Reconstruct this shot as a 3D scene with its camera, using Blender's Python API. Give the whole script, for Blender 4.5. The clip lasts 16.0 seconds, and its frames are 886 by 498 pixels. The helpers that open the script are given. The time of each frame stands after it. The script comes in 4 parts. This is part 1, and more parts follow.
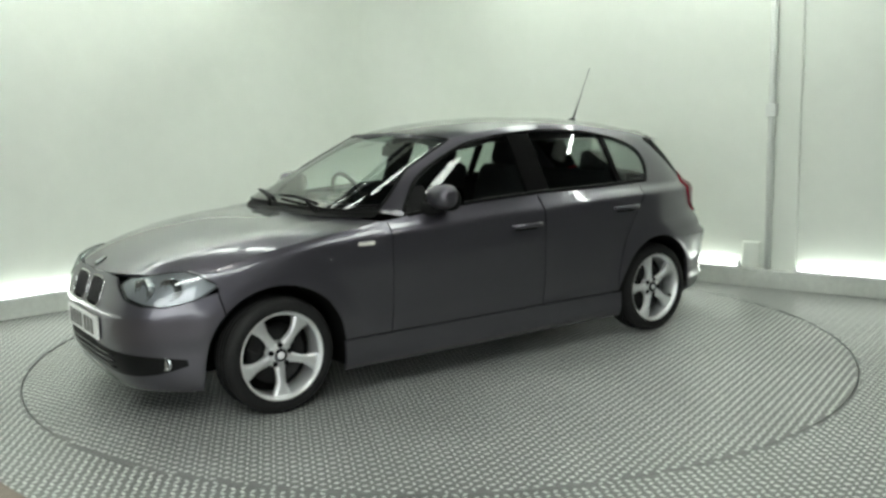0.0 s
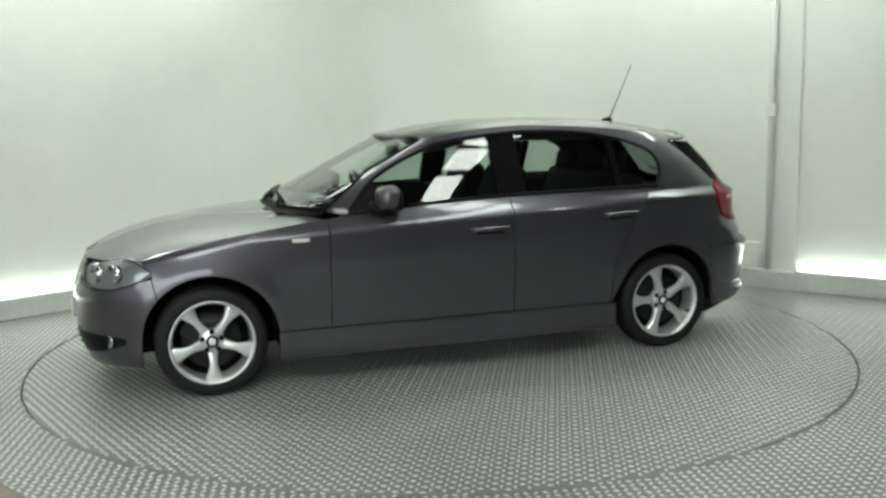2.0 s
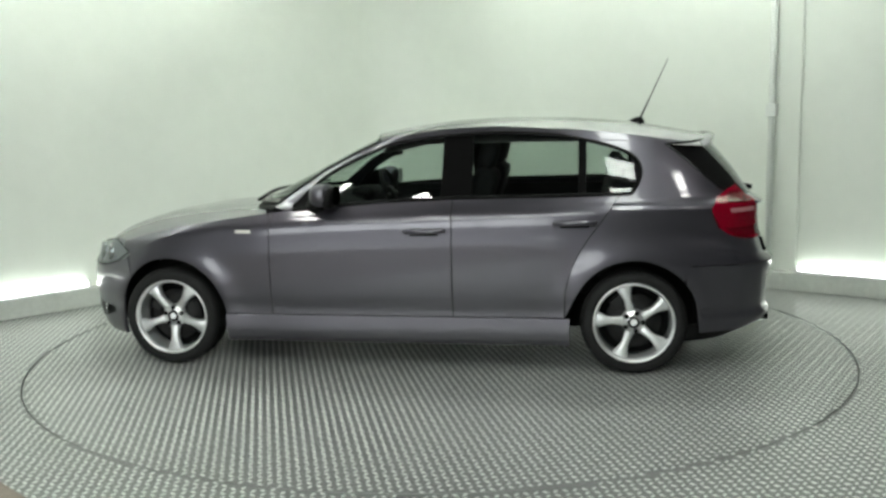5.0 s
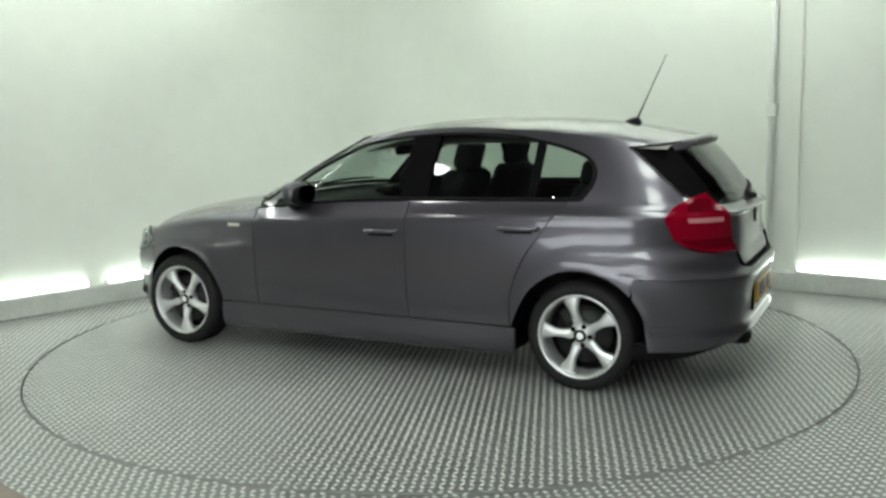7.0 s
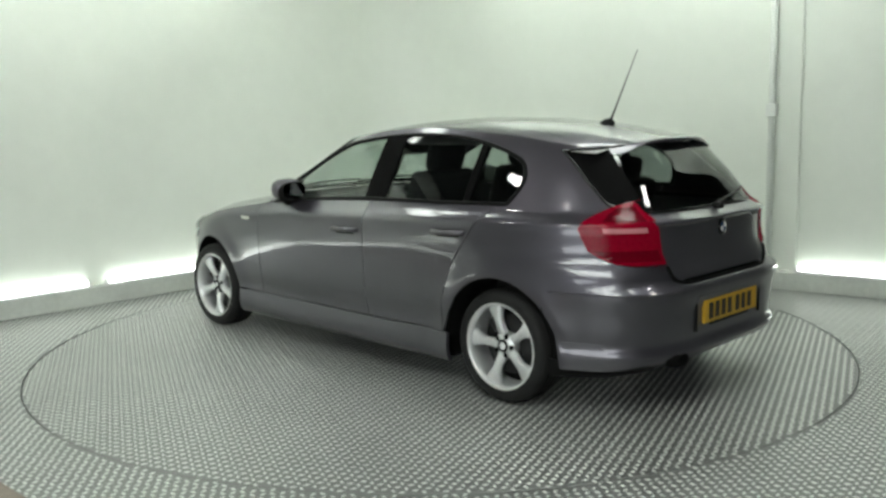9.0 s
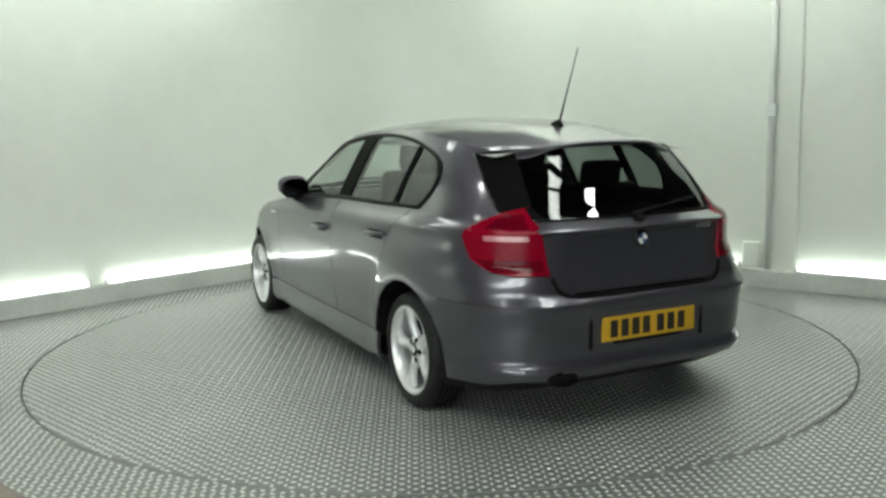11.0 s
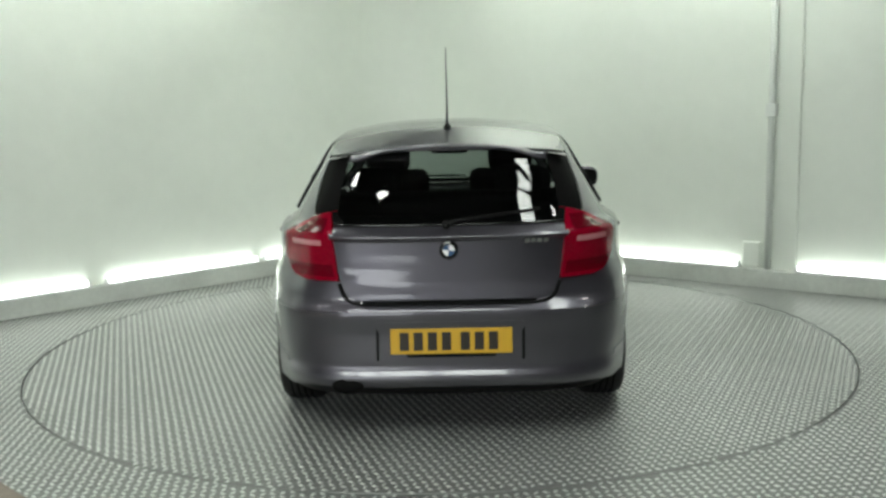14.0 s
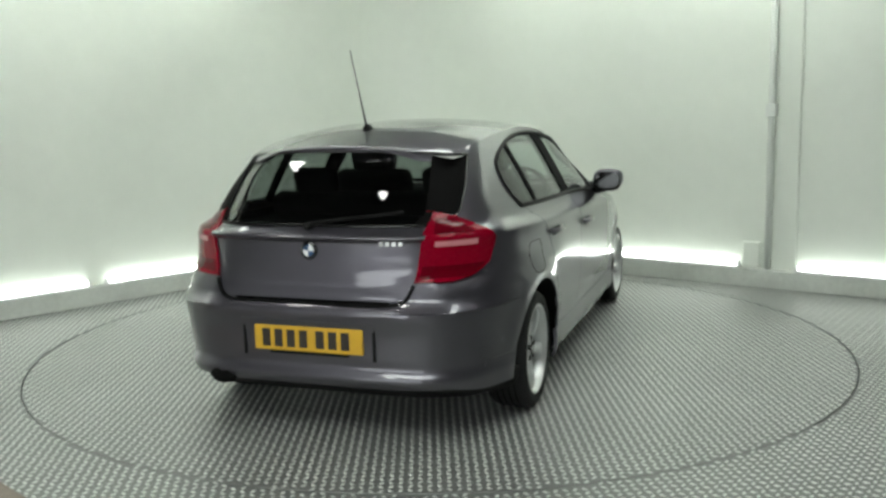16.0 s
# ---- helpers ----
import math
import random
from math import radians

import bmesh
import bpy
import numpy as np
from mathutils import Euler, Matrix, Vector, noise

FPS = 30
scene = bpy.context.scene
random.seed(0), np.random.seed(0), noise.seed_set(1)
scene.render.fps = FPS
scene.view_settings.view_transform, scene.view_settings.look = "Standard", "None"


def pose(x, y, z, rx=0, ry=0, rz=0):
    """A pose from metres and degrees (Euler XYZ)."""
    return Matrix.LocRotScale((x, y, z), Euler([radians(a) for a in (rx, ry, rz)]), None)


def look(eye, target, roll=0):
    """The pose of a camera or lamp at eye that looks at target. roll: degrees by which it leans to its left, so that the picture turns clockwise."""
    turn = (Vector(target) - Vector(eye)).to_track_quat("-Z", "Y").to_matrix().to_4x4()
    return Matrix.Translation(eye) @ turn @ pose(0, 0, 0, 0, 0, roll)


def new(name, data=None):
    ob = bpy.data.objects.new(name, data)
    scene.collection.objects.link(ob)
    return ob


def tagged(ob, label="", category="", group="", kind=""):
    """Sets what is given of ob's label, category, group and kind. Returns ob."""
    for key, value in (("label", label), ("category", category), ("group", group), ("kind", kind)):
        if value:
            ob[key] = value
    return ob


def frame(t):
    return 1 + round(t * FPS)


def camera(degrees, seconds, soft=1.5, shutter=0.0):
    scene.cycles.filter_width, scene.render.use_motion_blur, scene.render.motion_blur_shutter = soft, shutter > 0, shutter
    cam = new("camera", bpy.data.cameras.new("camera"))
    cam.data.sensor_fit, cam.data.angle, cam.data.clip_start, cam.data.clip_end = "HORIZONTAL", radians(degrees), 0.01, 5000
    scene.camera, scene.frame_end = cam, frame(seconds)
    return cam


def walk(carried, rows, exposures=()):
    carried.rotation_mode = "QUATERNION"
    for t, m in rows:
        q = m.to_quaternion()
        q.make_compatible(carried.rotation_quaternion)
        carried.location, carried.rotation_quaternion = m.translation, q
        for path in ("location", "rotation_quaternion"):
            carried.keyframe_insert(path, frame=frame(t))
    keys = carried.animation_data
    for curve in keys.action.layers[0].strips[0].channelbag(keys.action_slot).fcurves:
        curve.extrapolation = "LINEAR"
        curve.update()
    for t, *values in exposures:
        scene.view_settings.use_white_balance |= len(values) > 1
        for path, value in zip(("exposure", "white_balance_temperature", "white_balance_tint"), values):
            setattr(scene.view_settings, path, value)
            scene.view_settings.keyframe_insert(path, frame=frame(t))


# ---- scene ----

# ---------------------------------------------------------------- camera
EYE = Vector((0.0, -5.7570, 1.4181))
AIM = Vector((0.005036, 0.989523, -0.144290))
cam = camera(51.868, 16.0, soft=2.9)
STAND = look(EYE, EYE + AIM, -1.2243)
walk(cam, [(0.0, STAND), (16.0, STAND)], exposures=[(0.0, 0.40), (4.0, 0.45), (9.0, 0.38), (13.0, 0.28), (16.0, 0.27)])


def heading(t):
    """The car's heading on the turning plate, in degrees."""
    return 215.333 - 8.90205 * t - 0.0091193 * t * t


# ---------------------------------------------------------------- world and light
world = bpy.data.worlds.new("world")
scene.world = world
world.use_nodes = True
world.node_tree.nodes["Background"].inputs[0].default_value = (0.75, 0.85, 0.78, 1)
world.node_tree.nodes["Background"].inputs[1].default_value = 0.05
SKYLIGHT = 9.5
TUBE = 6.2
# strength of the unseen tubes added to brighten the walls
FILL_TUBE = 43.0

# ---------------------------------------------------------------- materials


def material(name, base, rough=0.5, metal=0.0, coat=0.0, spec=0.5, grain=0.0, grain_scale=60.0, stain=0.0, stain_scale=1.5,
             bump=0.0, bump_scale=200.0, emit=None, power=0.0, rough_var=0.0):
    m = bpy.data.materials.new(name)
    m.use_nodes = True
    nt = m.node_tree
    b = nt.nodes["Principled BSDF"]
    b.inputs["Base Color"].default_value = (*base, 1)
    b.inputs["Roughness"].default_value = rough
    b.inputs["Metallic"].default_value = metal
    b.inputs["Coat Weight"].default_value = coat
    b.inputs["Coat Roughness"].default_value = 0.075
    b.inputs["Specular IOR Level"].default_value = spec
    if emit:
        b.inputs["Emission Color"].default_value = (*emit, 1)
        b.inputs["Emission Strength"].default_value = power
    co = nt.nodes.new("ShaderNodeTexCoord")
    col = None
    for amount, scale, detail in ((grain, grain_scale, 3), (stain, stain_scale, 6)):
        if amount:
            n = nt.nodes.new("ShaderNodeTexNoise")
            n.inputs["Scale"].default_value = scale
            n.inputs["Detail"].default_value = detail
            nt.links.new(co.outputs["Object"], n.inputs["Vector"])
            mr = nt.nodes.new("ShaderNodeMapRange")
            mr.inputs["From Min"].default_value, mr.inputs["From Max"].default_value = 0.3, 0.7
            mr.inputs["To Min"].default_value, mr.inputs["To Max"].default_value = 1 - amount, 1 + amount
            nt.links.new(n.outputs["Fac"], mr.inputs["Value"])
            mul = nt.nodes.new("ShaderNodeMix")
            mul.data_type, mul.blend_type = "RGBA", "MULTIPLY"
            mul.inputs[0].default_value = 1
            if col is None:
                mul.inputs[6].default_value = (*base, 1)
            else:
                nt.links.new(col, mul.inputs[6])
            nt.links.new(mr.outputs["Result"], mul.inputs[7])
            col = mul.outputs[2]
            if rough_var and scale == stain_scale:
                m2 = nt.nodes.new("ShaderNodeMapRange")
                m2.inputs["From Min"].default_value, m2.inputs["From Max"].default_value = 0.3, 0.7
                m2.inputs["To Min"].default_value, m2.inputs["To Max"].default_value = rough - rough_var, rough + rough_var
                nt.links.new(n.outputs["Fac"], m2.inputs["Value"])
                nt.links.new(m2.outputs["Result"], b.inputs["Roughness"])
    if col is not None:
        nt.links.new(col, b.inputs["Base Color"])
    if bump:
        n = nt.nodes.new("ShaderNodeTexNoise")
        n.inputs["Scale"].default_value = bump_scale
        nt.links.new(co.outputs["Object"], n.inputs["Vector"])
        bp = nt.nodes.new("ShaderNodeBump")
        bp.inputs["Strength"].default_value = bump
        bp.inputs["Distance"].default_value = 0.002
        nt.links.new(n.outputs["Fac"], bp.inputs["Height"])
        nt.links.new(bp.outputs["Normal"], b.inputs["Normal"])
    return m


def pane_material(name, tint, gloss=1.0, rough=0.0):
    """Thin glass: tinted see-through with a Fresnel-weighted mirror."""
    m = bpy.data.materials.new(name)
    m.use_nodes = True
    nt = m.node_tree
    nt.nodes.remove(nt.nodes["Principled BSDF"])
    tr = nt.nodes.new("ShaderNodeBsdfTransparent")
    tr.inputs["Color"].default_value = (*tint, 1)
    gl = nt.nodes.new("ShaderNodeBsdfGlossy")
    gl.inputs["Roughness"].default_value = rough
    gl.inputs["Color"].default_value = (gloss, gloss, gloss, 1)
    lw = nt.nodes.new("ShaderNodeLayerWeight")
    lw.inputs["Blend"].default_value = 0.5
    pw = nt.nodes.new("ShaderNodeMath")
    pw.operation = "POWER"
    pw.inputs[1].default_value = 5.0
    nt.links.new(lw.outputs["Facing"], pw.inputs[0])
    fr = nt.nodes.new("ShaderNodeMath")
    fr.operation = "MULTIPLY_ADD"
    fr.inputs[1].default_value, fr.inputs[2].default_value = 0.92, 0.06
    nt.links.new(pw.outputs[0], fr.inputs[0])
    mx = nt.nodes.new("ShaderNodeMixShader")
    nt.links.new(fr.outputs[0], mx.inputs[0])
    nt.links.new(tr.outputs[0], mx.inputs[1])
    nt.links.new(gl.outputs[0], mx.inputs[2])
    nt.links.new(mx.outputs[0], nt.nodes["Material Output"].inputs["Surface"])
    return m


M = {}
M["wall"] = material("white wall paint", (0.74, 0.78, 0.71), 0.75, grain=0.012, grain_scale=8, stain=0.035, stain_scale=0.9, bump=0.08, bump_scale=90)
M["skirting"] = material("scuffed white skirting", (0.55, 0.575, 0.53), 0.55, grain=0.05, grain_scale=30, stain=0.12, stain_scale=3.0)
M["pipe"] = material("grey conduit", (0.66, 0.69, 0.65), 0.45, stain=0.05, stain_scale=4)
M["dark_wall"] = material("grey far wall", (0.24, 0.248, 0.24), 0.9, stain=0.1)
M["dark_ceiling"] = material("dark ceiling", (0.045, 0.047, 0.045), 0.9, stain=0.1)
M["bar"] = material("dark glazing bar", (0.03, 0.03, 0.03), 0.6)
M["skylight"] = material("skylight glazing", (0.8, 0.8, 0.8), 0.5, emit=(0.93, 1.0, 0.93), power=SKYLIGHT)
M["spot"] = material("spot diffuser", (0.8, 0.8, 0.8), 0.5, emit=(1.0, 1.0, 0.95), power=25.0)
M["daylight"] = material("daylit window glazing", (0.8, 0.8, 0.8), 0.5, emit=(0.95, 1.0, 1.0), power=3.8)
M["fill_tube"] = material("added wall fill tube", (0.9, 0.9, 0.9), 0.4, emit=(0.93, 1.0, 0.93), power=FILL_TUBE)
M["tube"] = material("cove tube", (0.9, 0.9, 0.9), 0.4, emit=(0.93, 1.0, 0.93), power=TUBE)
M["plate"] = material("worn steel tread plate", (0.172, 0.178, 0.170), 0.33, metal=0.4, grain=0.10, grain_scale=45, stain=0.10, stain_scale=1.1, rough_var=0.025, bump=0.1)
# studs lighter than the plate: the glints they catch are in the colour
M["stud"] = material("polished tread studs, glint in the colour", (0.63, 0.65, 0.62), 0.28, metal=0.4, grain=0.12, grain_scale=25, stain=0.08, stain_scale=1.3)
M["gap"] = material("black joint", (0.008, 0.008, 0.008), 0.9, spec=0.05)
M["concrete"] = material("brown painted concrete", (0.20, 0.17, 0.14), 0.8, grain=0.1, stain=0.15)
M["paint"] = material("grey metallic car paint", (0.092, 0.087, 0.104), 0.35, metal=0.78, coat=1.0, grain=0.05, grain_scale=900, stain=0.03, stain_scale=3)
M["glass"] = pane_material("car window glass", (0.66, 0.72, 0.69))
M["screen"] = pane_material("windscreen glass", (0.72, 0.79, 0.76))
M["dark_glass"] = pane_material("tinted tailgate glass", (0.34, 0.37, 0.36))
M["black"] = material("black plastic trim", (0.010, 0.010, 0.010), 0.45, spec=0.06, grain=0.1, grain_scale=200)
M["pillar"] = material("satin black pillar film", (0.005, 0.005, 0.005), 0.55, spec=0.02, grain=0.1, grain_scale=120)
M["gloss_black"] = material("gloss black trim", (0.008, 0.008, 0.008), 0.08)
M["under"] = material("black underbody", (0.006, 0.006, 0.006), 0.85, spec=0.05)
M["rubber"] = material("tyre rubber", (0.011, 0.011, 0.011), 0.65, spec=0.25, grain=0.15, grain_scale=80, bump=0.3)
M["alloy"] = material("silver alloy", (0.74, 0.75, 0.75), 0.30, metal=0.72, grain=0.04, grain_scale=70, stain=0.06, stain_scale=8)
M["dark_alloy"] = material("brake dust grey metal", (0.022, 0.022, 0.022), 0.55, metal=0.6, stain=0.2, stain_scale=9)
M["chrome"] = material("chrome", (0.75, 0.76, 0.75), 0.08, metal=1.0)
# mirror base darkened: the dim reflection is put into the colour
M["mirror"] = material("mirror glass with dark reflection in its colour", (0.055, 0.057, 0.057), 0.04, metal=1.0)
M["red"] = material("red lamp lens", (0.20, 0.0012, 0.012), 0.12, spec=0.2, grain=0.15, grain_scale=120, bump=0.25, bump_scale=160)
M["red_dark"] = material("deep red lamp lens", (0.10, 0.0008, 0.006), 0.12, spec=0.16)
M["pale_lens"] = material("clear pink reversing lens", (0.50, 0.20, 0.22), 0.15, coat=0.5)
M["lamp_bowl"] = material("headlamp reflector", (0.55, 0.57, 0.58), 0.16, metal=1.0)
M["lamp_case"] = material("headlamp housing", (0.34, 0.345, 0.36), 0.3, metal=0.6)
M["clear"] = pane_material("headlamp cover", (0.85, 0.88, 0.88))
M["yellow"] = material("yellow number plate", (0.56, 0.33, 0.02), 0.4, stain=0.06, stain_scale=12)
M["white"] = material("white number plate", (0.78, 0.79, 0.77), 0.35)
M["bars"] = material("black plate bars", (0.02, 0.015, 0.01), 0.5)
M["cloth"] = material("black seat cloth", (0.014, 0.014, 0.015), 0.9, spec=0.1, grain=0.2, grain_scale=150, bump=0.4)
M["blue"] = material("blue enamel", (0.03, 0.07, 0.15), 0.2, coat=1.0)
M["enamel"] = material("white enamel", (0.75, 0.76, 0.77), 0.2, coat=1.0)
M["orange"] = material("pale indicator lens", (0.75, 0.73, 0.68), 0.2, coat=1.0)

# ---------------------------------------------------------------- mesh helpers


def part(name, bm, mat, parent, label="", smooth=True):
    me = bpy.data.meshes.new(name)
    for f in bm.faces:
        f.smooth = smooth
    bm.to_mesh(me)
    bm.free()
    me.materials.append(mat)
    ob = new(name, me)
    if parent:
        ob.parent = parent
    if label:
        tagged(ob, label)
    return ob


def empty(name):
    ob = new(name)
    ob.empty_display_size = 0.1
    return ob


def add_box(bm, x0, x1, y0, y1, z0, z1, m=None, bevel=0.0):
    r = bmesh.ops.create_cube(bm, size=1.0, matrix=Matrix.Translation(((x0 + x1) / 2, (y0 + y1) / 2, (z0 + z1) / 2)) @ Matrix.Diagonal((x1 - x0, y1 - y0, z1 - z0, 1)))
    vs = r["verts"]
    if bevel:
        es = list({e for v in vs for e in v.link_edges})
        out = bmesh.ops.bevel(bm, geom=vs + es, offset=bevel, segments=2, affect="EDGES", profile=0.5)
        vs = list({v for f in out["faces"] for v in f.verts} | {v for v in vs if v.is_valid})
    if m is not None:
        bmesh.ops.transform(bm, matrix=m, verts=vs)
    return vs


def box(*a, m=None, bevel=0.0):
    bm = bmesh.new()
    add_box(bm, *a, m=m, bevel=bevel)
    return bm


def add_tube(bm, points, radii, seg=10, closed=False):
    """A round bar through points."""
    pts = [Vector(p) for p in points]
    if not hasattr(radii, "__len__"):
        radii = [radii] * len(pts)
    rings = []
    for i, p in enumerate(pts):
        a = pts[(i - 1) % len(pts)] if (i or closed) else p
        b = pts[(i + 1) % len(pts)] if (i < len(pts) - 1 or closed) else p
        d = (b - a).normalized()
        s = d.cross(Vector((0, 0, 1)))
        if s.length < 0.05:
            s = d.cross(Vector((1, 0, 0)))
        s.normalize()
        u = s.cross(d)
        rings.append([bm.verts.new(p + radii[i] * (s * math.cos(2 * math.pi * k / seg) + u * math.sin(2 * math.pi * k / seg))) for k in range(seg)])
    n = len(rings)
    for i in range(n if closed else n - 1):
        for k in range(seg):
            bm.faces.new((rings[i][k], rings[i][(k + 1) % seg], rings[(i + 1) % n][(k + 1) % seg], rings[(i + 1) % n][k]))
    if not closed:
        bm.faces.new(rings[0][::-1])
        bm.faces.new(rings[-1])


def tube(points, radii, seg=10, closed=False):
    bm = bmesh.new()
    add_tube(bm, points, radii, seg, closed)
    bmesh.ops.recalc_face_normals(bm, faces=bm.faces)
    return bm


def lathe(profile, seg=64, axis="Y", caps=False):
    """Turns (radius, offset) pairs round the y axis."""
    bm = bmesh.new()
    rings = []
    for r, o in profile:
        rings.append([bm.verts.new((r * math.cos(2 * math.pi * k / seg), o, r * math.sin(2 * math.pi * k / seg))) for k in range(seg)])
    for i in range(len(rings) - 1):
        for k in range(seg):
            bm.faces.new((rings[i][k], rings[i][(k + 1) % seg], rings[i + 1][(k + 1) % seg], rings[i + 1][k]))
    if caps:
        bm.faces.new(rings[0])
        bm.faces.new(rings[-1])
    bmesh.ops.recalc_face_normals(bm, faces=bm.faces)
    return bm


# ---------------------------------------------------------------- the room
CORNER = (-0.333, 3.856)
LEFT_DIR = math.degrees(math.atan(1.0185))
RIGHT_DIR = math.degrees(math.atan(-0.7923))
WALL_TOP = 3.3


def lerp(a, b, t):
    return a + (b - a) * t


def wall_slab(name, start, angle, x0, x1, z0, z1, back, mat, front=0.0, bevel=0.0):
    """A slab along a wall line: x along it, y behind it."""
    m = pose(start[0], start[1], 0, 0, 0, angle)
    return part(name, box(x0, x1, front, back, z0, z1, m=m, bevel=bevel), mat, None, smooth=False)


def build_room():
    bm = bmesh.new()
    ring = [bm.verts.new((2.4755 * math.cos(2 * math.pi * k / 160), 2.4755 * math.sin(2 * math.pi * k / 160), 0)) for k in range(160)]
    far = [bm.verts.new((12 * math.cos(2 * math.pi * k / 160), 12 * math.sin(2 * math.pi * k / 160), 0)) for k in range(160)]
    low = [bm.verts.new((v.co.x, v.co.y, -0.12)) for v in ring]
    for k in range(160):
        j = (k + 1) % 160
        bm.faces.new((ring[k], far[k], far[j], ring[j]))
        bm.faces.new((low[k], ring[k], ring[j], low[j]))
    tagged(part("floor", bm, M["plate"], None, smooth=False), "worn grey steel tread plate floor round the turntable", "floor", kind="structure")
    bm = bmesh.new()
    bmesh.ops.create_circle(bm, cap_ends=True, segments=96, radius=2.6, matrix=Matrix.Translation((0, 0, -0.12)))
    tagged(part("floor_pit", bm, M["gap"], None, smooth=False), "dark pit under the turntable edge", "floor", kind="structure")
    # back walls: left wall runs up to the corner, right wall away from it
    w = wall_slab("wall_left", CORNER, LEFT_DIR, -8.5, 0.10, 0, WALL_TOP, 0.15, M["wall"])
    tagged(w, "white painted studio wall washed by cove light", "wall", kind="structure")
    w = wall_slab("wall_right", CORNER, RIGHT_DIR, 0.0, 5.45, 0, WALL_TOP, 0.15, M["wall"])
    tagged(w, "white painted studio wall washed by cove light", "wall", kind="structure")
    # the corner is rounded
    half = (180 - LEFT_DIR + RIGHT_DIR) / 2
    r = 0.6
    d = r / math.sin(radians(half))
    mid = radians((LEFT_DIR + 180 + RIGHT_DIR + 360) / 2)
    cx, cy = CORNER[0] + d * math.cos(mid), CORNER[1] + d * math.sin(mid)
    bm = bmesh.new()
    col = []
    for k in range(15):
        a = radians(lerp(LEFT_DIR + 90, RIGHT_DIR + 90, k / 14))
        x, y = cx + (r - 0.001) * math.cos(a), cy + (r - 0.001) * math.sin(a)
        col.append([bm.verts.new((x, y, 0)), bm.verts.new((x, y, WALL_TOP))])
    for p, q in zip(col, col[1:]):
        bm.faces.new((p[0], p[1], q[1], q[0]))
    for p in col:
        p += [bm.verts.new((p[0].co.x, p[0].co.y + 0.05, z)) for z in (0, WALL_TOP)]
    for p, q in zip(col, col[1:]):
        bm.faces.new((p[2], q[2], q[3], p[3]))
    tagged(part("wall_corner", bm, M["wall"], None), "rounded white corner between the studio walls", "wall", kind="structure")
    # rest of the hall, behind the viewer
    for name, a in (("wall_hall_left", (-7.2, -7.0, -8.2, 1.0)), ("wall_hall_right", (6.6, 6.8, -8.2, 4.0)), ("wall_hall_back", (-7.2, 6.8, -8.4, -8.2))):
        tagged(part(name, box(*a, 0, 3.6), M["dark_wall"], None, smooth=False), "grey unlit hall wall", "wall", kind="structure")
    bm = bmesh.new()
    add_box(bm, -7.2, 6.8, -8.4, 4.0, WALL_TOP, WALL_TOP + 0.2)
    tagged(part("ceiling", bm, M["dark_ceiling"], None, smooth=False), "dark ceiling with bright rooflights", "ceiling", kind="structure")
    # plinths with a cove of tubes on top, along both walls
    for name, ang, spans in (("left", LEFT_DIR, [(-8.0, -0.12)]), ("right", RIGHT_DIR, [(0.12, 5.44)])):
        for x0, x1 in spans:
            s = wall_slab("baseboard_" + name, CORNER, ang, x0, x1, 0, 0.147, -0.002, M["skirting"], front=-0.10, bevel=0.008)
            tagged(s, "scuffed white plinth at the foot of the wall", "skirting", kind="structure")


def build_apron():
    """Brown concrete beside the steel floor."""
    m = pose(-1.69, -2.343, 0, 0, 0, -42.4)
    ob = part("floor_apron", box(-3.2, 3.0, -2.2, 0.0, 0.0, 0.007, m=m, bevel=0.003), M["concrete"], None, smooth=False)
    tagged(ob, "brown painted concrete beside the steel floor", "floor", kind="structure")


def build_cove_lights():
    for ang, spans in ((LEFT_DIR, [(-7.9, -6.5), (-6.4, -5.0), (-4.95, -3.50), (-3.37, -1.92), (-1.86, -0.2)]), (RIGHT_DIR, [(0.2, 1.87), (1.94, 3.605), (4.05, 5.4)])):
        for x0, x1 in spans:
            m = pose(CORNER[0], CORNER[1], 0, 0, 0, ang)
            t = empty("cove_light")
            t.matrix_basis = m @ pose(x0, -0.05, 0.148)
            bm = box(0, x1 - x0, -0.045, 0.045, 0, 0.012, bevel=0.003)
            part("tray", bm, M["enamel"], t, smooth=False)
            bm = tube([(0.02, 0, 0.028), (x1 - x0 - 0.02, 0, 0.028)], 0.016, 12)
            part("tube", bm, M["tube"], t, "glowing white fluorescent tube")
            for c in (0, x1 - x0 - 0.02):
                part("end_cap", box(c, c + 0.02, -0.018, 0.018, 0.01, 0.045), M["enamel"], t, smooth=False)
            tagged(t, "glowing fluorescent cove light lying on the plinth", "light", "cove lights")


def build_wall_fill():
    """Unseen tubes added under the ceiling's edge to wash both walls from above."""
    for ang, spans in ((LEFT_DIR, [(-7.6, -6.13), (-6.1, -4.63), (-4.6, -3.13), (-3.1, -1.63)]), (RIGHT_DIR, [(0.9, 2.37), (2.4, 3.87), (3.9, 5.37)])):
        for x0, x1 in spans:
            t = empty("wall_fill_tube")
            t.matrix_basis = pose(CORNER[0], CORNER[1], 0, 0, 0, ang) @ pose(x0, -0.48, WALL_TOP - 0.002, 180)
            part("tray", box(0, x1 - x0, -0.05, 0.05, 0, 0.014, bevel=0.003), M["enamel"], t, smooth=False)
            part("tube", tube([(0.02, 0, 0.034), (x1 - x0 - 0.02, 0, 0.034)], 0.019, 12), M["fill_tube"], t, "glowing white fluorescent tube")
            tagged(t, "unseen fluorescent tube added under the ceiling edge to brighten the walls", "light", "ceiling tubes")


